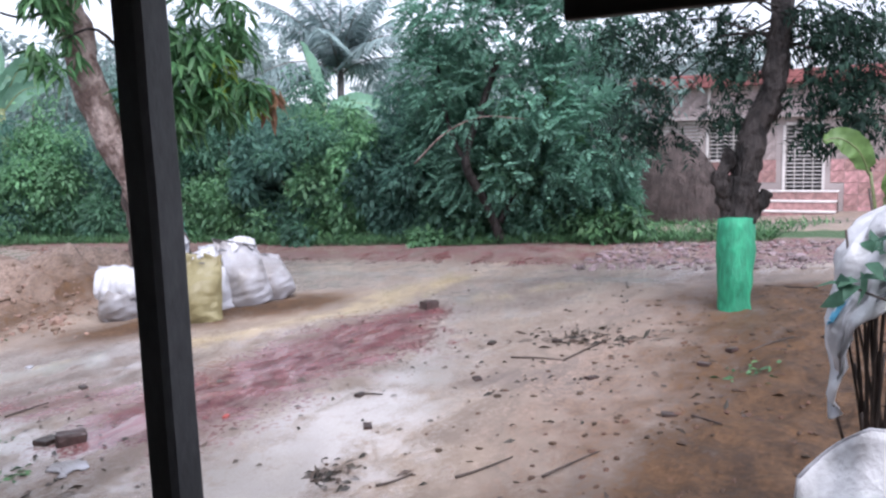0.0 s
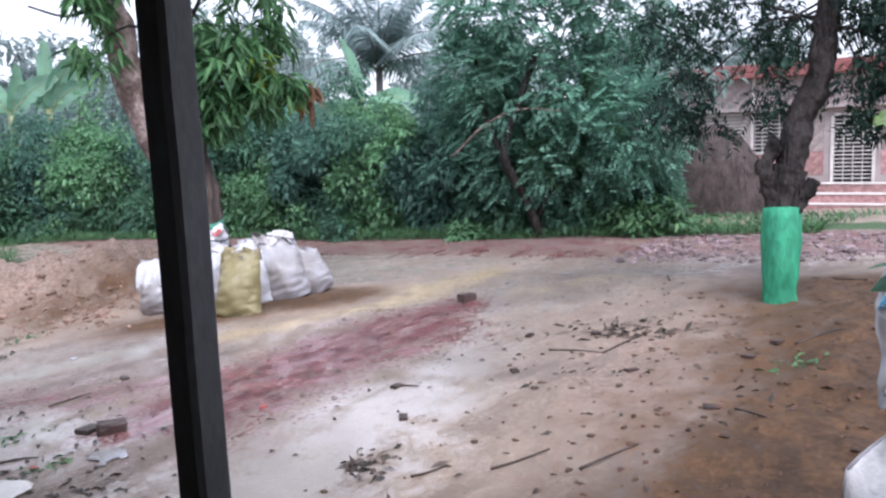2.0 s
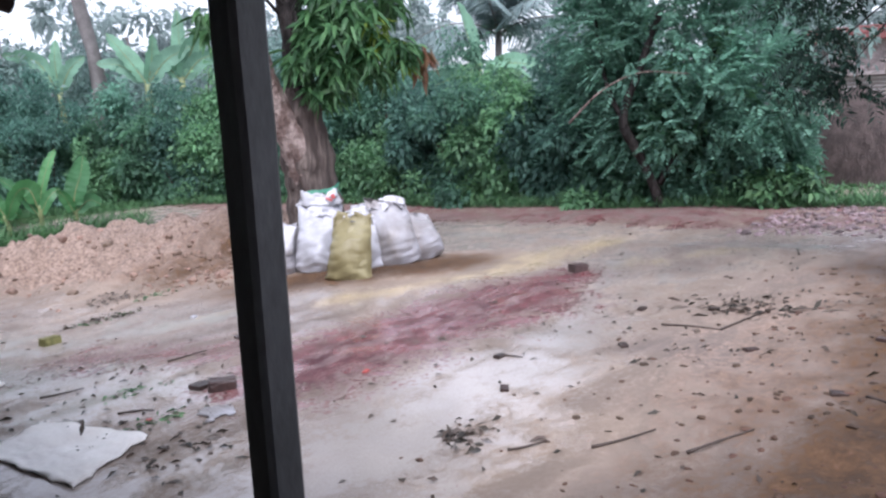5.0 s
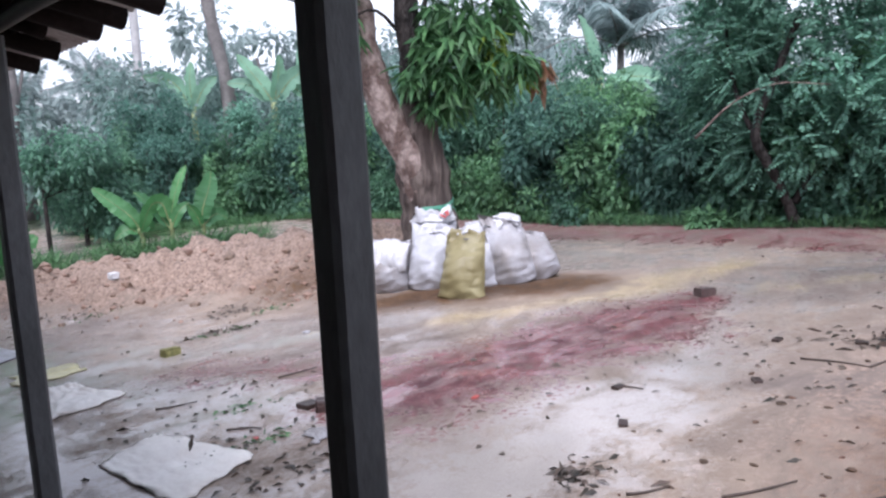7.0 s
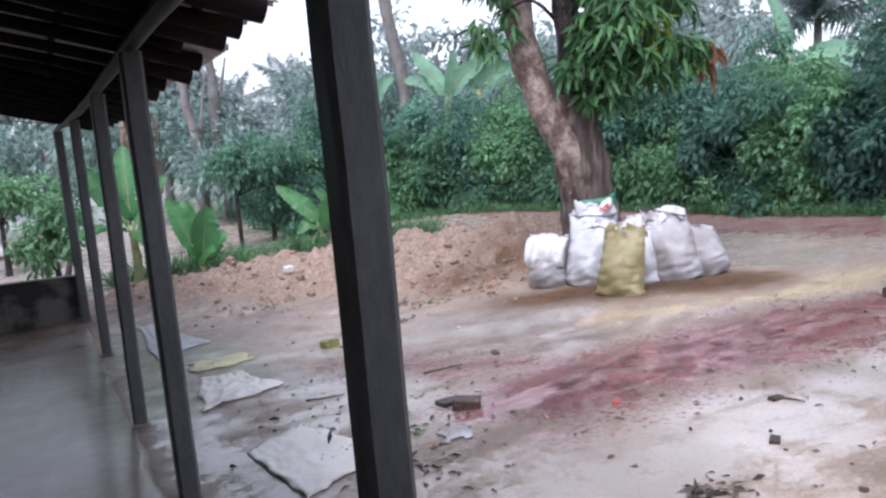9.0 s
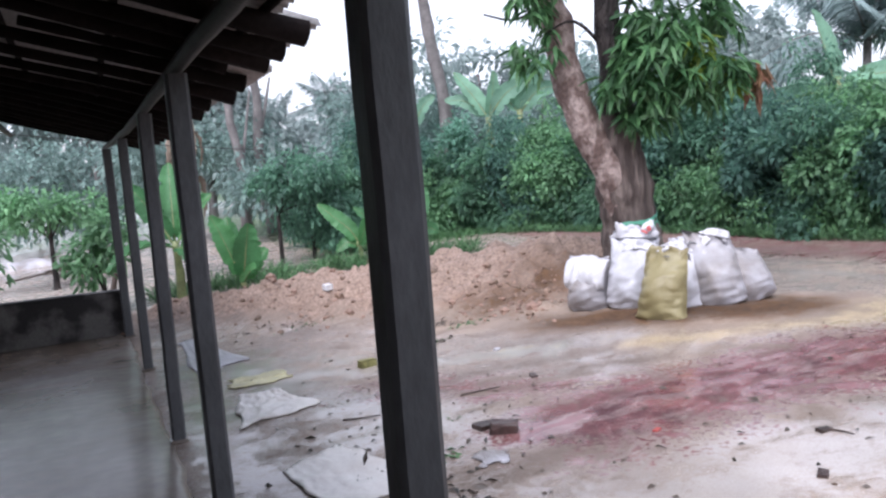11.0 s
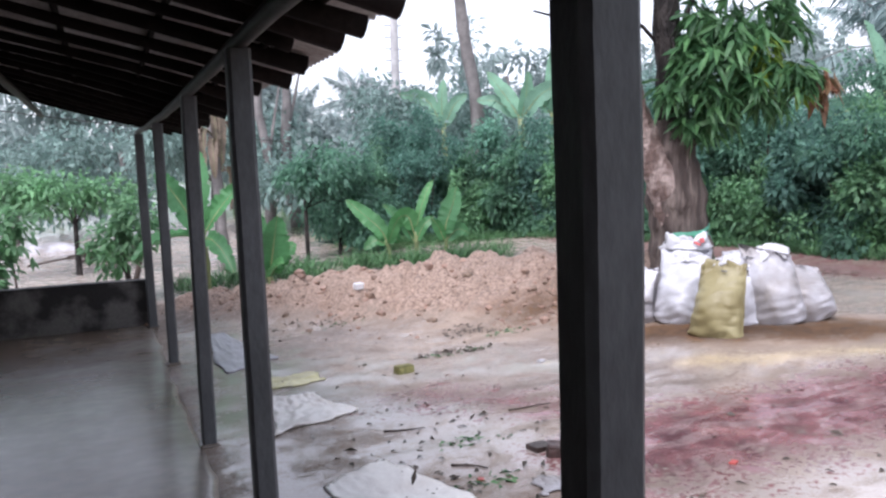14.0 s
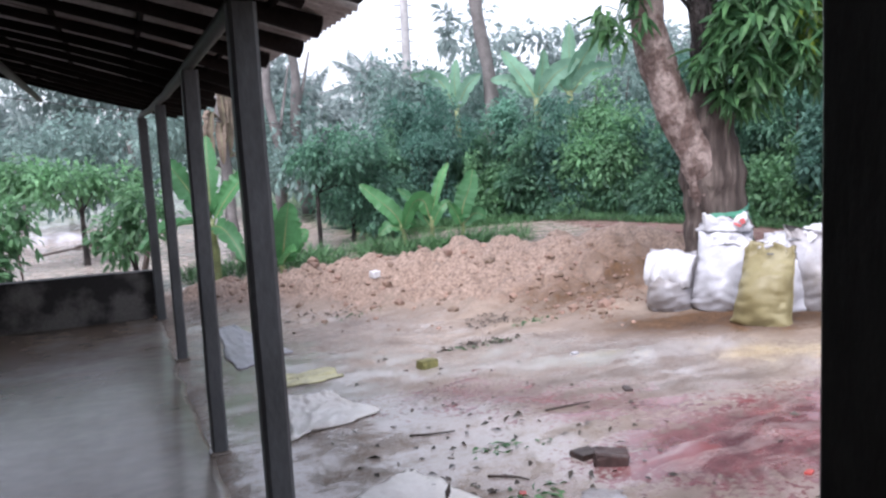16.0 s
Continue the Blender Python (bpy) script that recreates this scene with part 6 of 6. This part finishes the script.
    cen = [(-0.27, 0.10, 1.07), (-0.25, 0.0, 1.12), (-0.28, -0.08, 1.14), (-0.3, 0.13, 1.0), (-0.2, -0.1, 0.45), (-0.22, -0.02, 0.5), (-0.1, -0.12, 0.35), (-0.26, -0.13, 1.05)]
    C = np.repeat(np.array(cen), 6, 0) + rs.normal(size=(len(cen) * 6, 3)) * 0.03
    D = rs.normal(size=C.shape)
    D[:, 0] -= 0.4
    leaves("foliage", C, D, rs.uniform(0.06, 0.11, len(C)), rs.uniform(0.035, 0.05, len(C)), M_bush, ob, rs, LONGLEAF, 0.25, "oval green leaves on thin twigs")
    limb("twig", ob, [(-0.30, 0.16, 1.02), (-0.29, 0.02, 0.97), (-0.27, -0.15, 0.96)], 0.004, 0.003, M_twig, 77, 4, 5)


bag_plant()


def ground_bag():
    x, y = 2.36, 0.02
    ob = thing("limp_bag", (x, y, gz(x, y)), "limp off-white woven bag hung on the stems near the ground", "bag")
    V, F = [], []
    rows, seg = 18, 20
    for i in range(rows):
        v = i / (rows - 1)
        for k in range(seg):
            u = k / (seg - 1)
            yy = 0.22 - 0.48 * u
            top = 0.64 - 0.28 * max(0, 0.35 - u) * 1.8 - 0.10 * max(0, u - 0.35)
            zz = top * (1 - v) - 0.02 * v
            xx = -0.05 + 0.05 * noise.noise(Vector((u * 4, v * 4, 2))) - 0.04 * (1 - abs(noise.noise(Vector((u * 3, v * 2, 7))))) ** 5 - 0.10 * math.sin(math.pi * v) * (0.5 + u) + 0.015 * math.sin(14 * u + 4 * v) + 0.012 * math.sin(11 * v + 3 * u)
            V.append((xx, yy + 0.10 * v * (0.4 - u), zz))
    for i in range(rows - 1):
        for k in range(seg - 1):
            F.append((i * seg + k, i * seg + k + 1, (i + 1) * seg + k + 1, (i + 1) * seg + k))
    s = raw("sheet", V, F, M_cleanbag, ob, smooth=True)
    sol = s.modifiers.new("thickness", "SOLIDIFY")
    sol.thickness = 0.005
    bm = bmesh.new()
    tube(bm, V[:seg], [0.006] * seg, 6)
    part("hem", bm, M_white, ob, "rolled woven hem", smooth=True)
    bm = bmesh.new()
    tube(bm, V[::seg], [0.005] * rows, 6)
    part("side_seam", bm, M_dirty, ob, smooth=True)


ground_bag()


def canna():
    x, y = 4.17, 0.10
    z = gz(x, y)
    ob = thing("broad_leaved_plant", (x, y, z), "broad-leaved plant with large light green leaves on tall stems", "plant")
    rng = random.Random(2)
    tips = [(-0.05, 0.12, 1.32, 0.09), (0.0, -0.05, 1.30, 0.11), (0.05, -0.2, 1.45, 0.10), (0.0, 0.06, 1.2, 0.08), (0.05, -0.28, 1.2, 0.1), (0.1, -0.4, 1.4, 0.1), (0.0, -0.15, 1.1, 0.08), (0.0, -0.38, 1.0, 0.09)]
    for i, (tx, ty, tz, w) in enumerate(tips):
        tz, ty = tz - 0.14, ty - 0.06
        limb("stem", ob, [(0.03 * math.cos(i), 0.03 * math.sin(i) - 0.1, -0.05), (tx * 0.5, ty * 0.6 - 0.05, tz * 0.5), (tx, ty, tz - 0.1)], 0.014, 0.008, M_bananastem, i, 4, 6)
        banana_leaf(ob, [(tx, ty, tz - 0.12), (tx - 0.02, ty + 0.05 * (-1) ** i, tz), (tx - 0.05, ty + 0.13 * (-1) ** i, tz + 0.06), (tx - 0.08, ty + 0.2 * (-1) ** i, tz + 0.05)], w * 0.66, M_canna, 60 + i, 0.2, 8, 0.04, Vector((-1, 0.2 * (-1) ** i, 0.5)))


canna()


# ---- soaked sheets, stones and litter in the yard ----
def soaked_sheet(corners, material, label, seed, lift=0.014):
    cx, cy = sum(c[0] for c in corners) / 4, sum(c[1] for c in corners) / 4
    ob = thing("soaked_sheet", (cx, cy, gz(cx, cy)), label, "plastic sheet", "soaked sheets")
    rng = random.Random(seed)
    ph = [rng.uniform(0, 6.28) for _ in range(4)]
    n = 34
    a, b, c, d = [Vector((p[0], p[1], 0)) for p in corners]
    V, F = [], []
    for i in range(n):
        for j in range(n):
            u, v = i / (n - 1), j / (n - 1)
            e = 0.022 + 0.035 * abs(noise.noise(Vector((u * 5 + seed, v * 5, 0.3))))
            p = a.lerp(b, u).lerp(d.lerp(c, u), v)
            edge = min(u, 1 - u, v, 1 - v)
            if edge < 0.02:
                p += Vector((math.sin(9 * u + ph[0]) + 0.6 * math.sin(23 * v), math.sin(8 * v + ph[1]) + 0.6 * math.sin(19 * u), 0)) * e
            q = Vector((u * 3.2 + seed * 5, v * 3.2, 0.4 * seed))
            wr = 1.3 * (1 - abs(noise.noise(q))) ** 7 + 0.8 * (1 - abs(noise.noise(q * 2.3))) ** 6 + 0.5 * noise.noise(q * 0.8)
            z = gz(p.x, p.y) + 0.006 + lift * 0.6 * wr * (1 if edge > 0.02 else 0.2)
            V.append((p.x - cx, p.y - cy, z - ob.location.z))
    for i in range(n - 1):
        for j in range(n - 1):
            F.append((i * n + j, (i + 1) * n + j, (i + 1) * n + j + 1, i * n + j + 1))
    s = raw("sheet", V, F, material, ob, smooth=True)
    sol = s.modifiers.new("thickness", "SOLIDIFY")
    sol.thickness = 0.004


soaked_sheet([(1.33, 4.32), (1.72, 4.55), (1.95, 3.72), (1.42, 3.45)], M_rag, "soaked off-white cloth sheet lying in the mud", 1)
soaked_sheet([(1.30, 5.32), (1.45, 6.3), (1.75, 6.2), (1.93, 5.55)], M_rag, "crumpled wet white plastic sheet in the mud", 2, 0.028)
soaked_sheet([(1.28, 7.45), (1.35, 9.4), (1.55, 9.5), (1.8, 7.8)], M_white, "long wet white sheet beside the veranda", 3, 0.014)
soaked_sheet([(1.45, 6.6), (1.5, 6.95), (1.95, 6.95), (1.95, 6.6)], M_ragyellow, "wet yellowish plastic sheet", 4)
soaked_sheet([(2.22, 3.62), (2.26, 3.82), (2.40, 3.74), (2.37, 3.60)], M_dirty, "scrap of wet white paper", 5, 0.006)


def stone(at, size, material, label, seed, name="broken_brick", turn=0, cat="brick"):
    x, y = at
    ob = thing(name, (x, y, gz(x, y)), label, cat, "loose stones")
    rng = random.Random(seed)
    bm = bmesh.new()
    box(bm, 0, 0, 0, *size, min(size) * 0.16)
    bmesh.ops.subdivide_edges(bm, edges=bm.edges[:], cuts=1)
    for v in bm.verts:
        v.co += Vector((rng.uniform(-1, 1), rng.uniform(-1, 1), rng.uniform(-1, 1))) * min(size) * 0.07
        v.co.z += size[2] * 0.3
    ob.rotation_euler = (radians(rng.uniform(-5, 5)), radians(rng.uniform(-5, 5)), radians(turn))
    part("block", bm, material, ob)
    return ob


stone((2.56, 4.03), (0.16, 0.105, 0.075), M_stone, "dark wet broken brick lying in the mud", 1, turn=-30)
stone((2.51, 4.17), (0.12, 0.10, 0.03), M_stone, "flat wet brick fragment in the mud", 2, turn=10)
stone((6.0, 3.74), (0.15, 0.11, 0.08), M_stone, "dark brick fragment on the wet ground", 3, turn=-20)
stone((2.55, 6.42), (0.14, 0.10, 0.075), M_moss, "small moss-yellow block in a puddle", 4, "mossy_block", 10, "block")
stone((3.10, 9.42), (0.10, 0.085, 0.07), M_cleanbag, "small white carton on the soil heap", 5, "carton", 20, "carton")
stone((3.55, 5.97), (0.05, 0.04, 0.02), M_white, "bit of white plastic", 6, "plastic_bit", 20, "litter")
stone((3.15, 3.42), (0.05, 0.03, 0.01), M_redbit, "bit of red wrapper", 7, "wrapper", 30, "litter")
stone((2.05, 3.95), (0.04, 0.03, 0.01), M_redbit, "bit of red wrapper", 8, "wrapper", 60, "litter")
for i, (px, py) in enumerate([(3.72, 2.86), (3.29, 2.5), (3.3, 4.95), (5.15, 2.15), (4.35, 1.6), (5.0, 2.6), (4.2, 2.3), (4.6, 1.0), (3.8, 1.0), (4.9, 0.9)]):
    stone((px, py), (0.075, 0.045, 0.02), M_stone, "small brown pebble in the mud", 20 + i, "pebble", i * 37, "pebble")


def litter(name, spots, count, ln, w, label, seed, material=None):
    rs = np.random.RandomState(seed)
    C = []
    for x, y, rx, ry in spots:
        C.append(np.column_stack([x + rs.normal(size=count) * rx, y + rs.normal(size=count) * ry]))
    C = np.concatenate(C)
    P = np.column_stack([C, ground_height(C[:, 0], C[:, 1]) + 0.006])
    D = rs.normal(size=P.shape)
    D[:, 2] = rs.uniform(0.0, 0.3, len(P))
    ob = leaves(name, P, D, rs.uniform(0.4, 1.5, len(P)) * ln, w, material or M_litter, None, rs, DIAMOND, 0.2, label, "stuff")
    ob["category"] = "litter"


litter("leaf_litter", [(5.3, 2.0, 0.16, 0.22), (1.9, 3.35, 0.22, 0.14), (3.18, 6.8, 0.2, 0.05), (2.3, 4.6, 0.5, 0.5), (2.72, 2.3, 0.07, 0.07), (4.2, 1.6, 0.9, 0.7), (1.8, 4.0, 0.25, 0.2), (2.4, 9.2, 0.4, 0.12), (3.6, 7.6, 0.15, 0.1)], 46, 0.07, 0.026, "soaked brown leaves and bark scraps in the mud", 91)
litter("bark_heap", [(5.3, 2.0, 0.14, 0.24), (5.15, 1.75, 0.1, 0.2)], 30, 0.12, 0.03, "small heap of soaked bark and leaves", 94)
litter("scattered_scraps", [(3.5, 3.0, 1.6, 1.5), (4.5, 1.5, 1.2, 0.9), (2.2, 5.0, 0.6, 1.5), (5.8, 3.0, 1.0, 1.0)], 60, 0.05, 0.022, "scattered dark leaf scraps on the wet ground", 92)
litter("green_sprigs", [(2.05, 3.9, 0.08, 0.06), (2.25, 4.5, 0.1, 0.06), (2.7, 8.9, 0.25, 0.06), (3.9, 7.2, 0.12, 0.06), (4.5, 0.7, 0.1, 0.1), (3.2, 6.75, 0.22, 0.03)], 30, 0.06, 0.02, "torn green sprigs in the mud", 93, M_grass)


def twig(pts, r, seed):
    o = Vector((*pts[0], gz(*pts[0])))
    ob = thing("fallen_twig", o, "thin dark wet twig lying in the mud", "twig", "fallen twigs")
    limb("stick", ob, [Vector((*p, gz(*p) + r)) - o for p in pts], r, r * 0.5, M_twig, seed, 4, 6)


rt = random.Random(55)
for i, (x, y, a, l) in enumerate([(2.86, 1.71, -28, 0.32), (2.98, 1.34, -29, 0.33), (2.68, 2.02, -34, 0.18), (4.69, 2.30, -84, 0.37), (4.73, 1.93, -19, 0.5), (3.77, 0.88, -122, 0.19), (6.8, 0.6, 60, 0.5), (7.0, 2.2, 20, 0.3), (2.7, 4.9, 0, 0.3), (2.0, 4.2, -45, 0.2), (3.73, 2.86, -75, 0.14), (4.9, 0.8, -50, 0.3), (1.9, 5.0, -20, 0.25), (5.9, 0.5, -70, 0.35)]):
    c, s = math.cos(radians(a)), math.sin(radians(a))
    twig([(x, y), (x + c * l * 0.5 + rt.uniform(-0.03, 0.03), y + s * l * 0.5), (x + c * l, y + s * l)], 0.007, i)


def clods():
    """Lumps of dug soil over the heap and round the sacks."""
    rs = np.random.RandomState(44)
    ob = thing("soil_clods", (3.4, 9.0, gz(3.4, 9.0)), "lumps of freshly dug red-brown soil on the heap", "soil", kind="stuff")
    V, F = [], []
    base = bmesh.new()
    bmesh.ops.create_icosphere(base, subdivisions=1, radius=1)
    bv = np.array([v.co for v in base.verts])
    bf = [[v.index for v in f.verts] for f in base.faces]
    base.free()
    spots = []
    for i in range(620):
        s, q = rs.uniform(-2.2, 4.2), rs.normal(0.75, 0.5)
        spots.append((2.3 + 0.65 * s + 0.76 * q, 9.4 - 0.76 * s + 0.65 * q))
    for i in range(260):
        spots.append((4.75 + rs.normal() * 0.35, 7.45 + rs.normal() * 0.4))
    for x, y in spots:
        if x > 4.5 and 4.8 < y < 6.9:
            continue
        r = rs.gamma(1.3, 0.010) + 0.005
        n = len(V)
        z = gz(x, y)
        P = bv * (r * rs.uniform(0.8, 1.3), r * rs.uniform(0.8, 1.3), r * 0.7) * (1 + rs.uniform(-0.25, 0.25, (len(bv), 1))) + (x - ob.location.x, y - ob.location.y, z + r * 0.2 - ob.location.z)
        V += P.tolist()
        F += [[k + n for k in f] for f in bf]
    raw("lumps", V, F, M_clod, ob)


clods()


def mound_lumps():
    """Dark lumps trodden into the brown bank by the painted tree."""
    rs = np.random.RandomState(46)
    bm = bmesh.new()
    bmesh.ops.create_icosphere(bm, subdivisions=1, radius=1)
    bv = np.array([v.co for v in bm.verts])
    bf = [[v.index for v in f.verts] for f in bm.faces]
    bm.free()
    V, F = [], []
    for i in range(620):
        x, y = rs.uniform(2.4, 6.9), min(rs.normal(0.7, 0.75), 2.4)
        r = min(rs.gamma(1.3, 0.005) + 0.003, 0.014)
        n = len(V)
        V += (bv * (r * rs.uniform(0.8, 2.2), r * rs.uniform(0.8, 2.2), r * 0.6) * (1 + rs.uniform(-0.3, 0.3, (len(bv), 1))) + (x, y, gz(x, y) + r * 0.15)).tolist()
        F += [[k + n for k in f] for f in bf]
    tagged(raw("mound_lumps", V, F, M_mudlump), "dark wet lumps of mud on the brown bank", "soil", kind="stuff")


mound_lumps()


def road_gravel():
    rs = np.random.RandomState(66)
    bm = bmesh.new()
    bmesh.ops.create_icosphere(bm, subdivisions=1, radius=1)
    bv = np.array([v.co for v in bm.verts])
    bf = [[v.index for v in f.verts] for f in bm.faces]
    bm.free()
    V, F = [], []
    for i in range(2200):
        x, y = rs.uniform(7.9, 9.9), rs.uniform(-2.5, 3.2)
        r = rs.gamma(2.0, 0.006) + 0.006
        n = len(V)
        V += (bv * (r * rs.uniform(0.8, 1.5), r * rs.uniform(0.8, 1.5), r * 0.6) * (1 + rs.uniform(-0.25, 0.25, (len(bv), 1))) + (x, y, gz(x, y) + r * 0.2)).tolist()
        F += [[k + n for k in f] for f in bf]
    tagged(raw("road_gravel", V, F, M_gravel), "pinkish wet stones strewn on the road", "gravel", kind="stuff")


road_gravel()
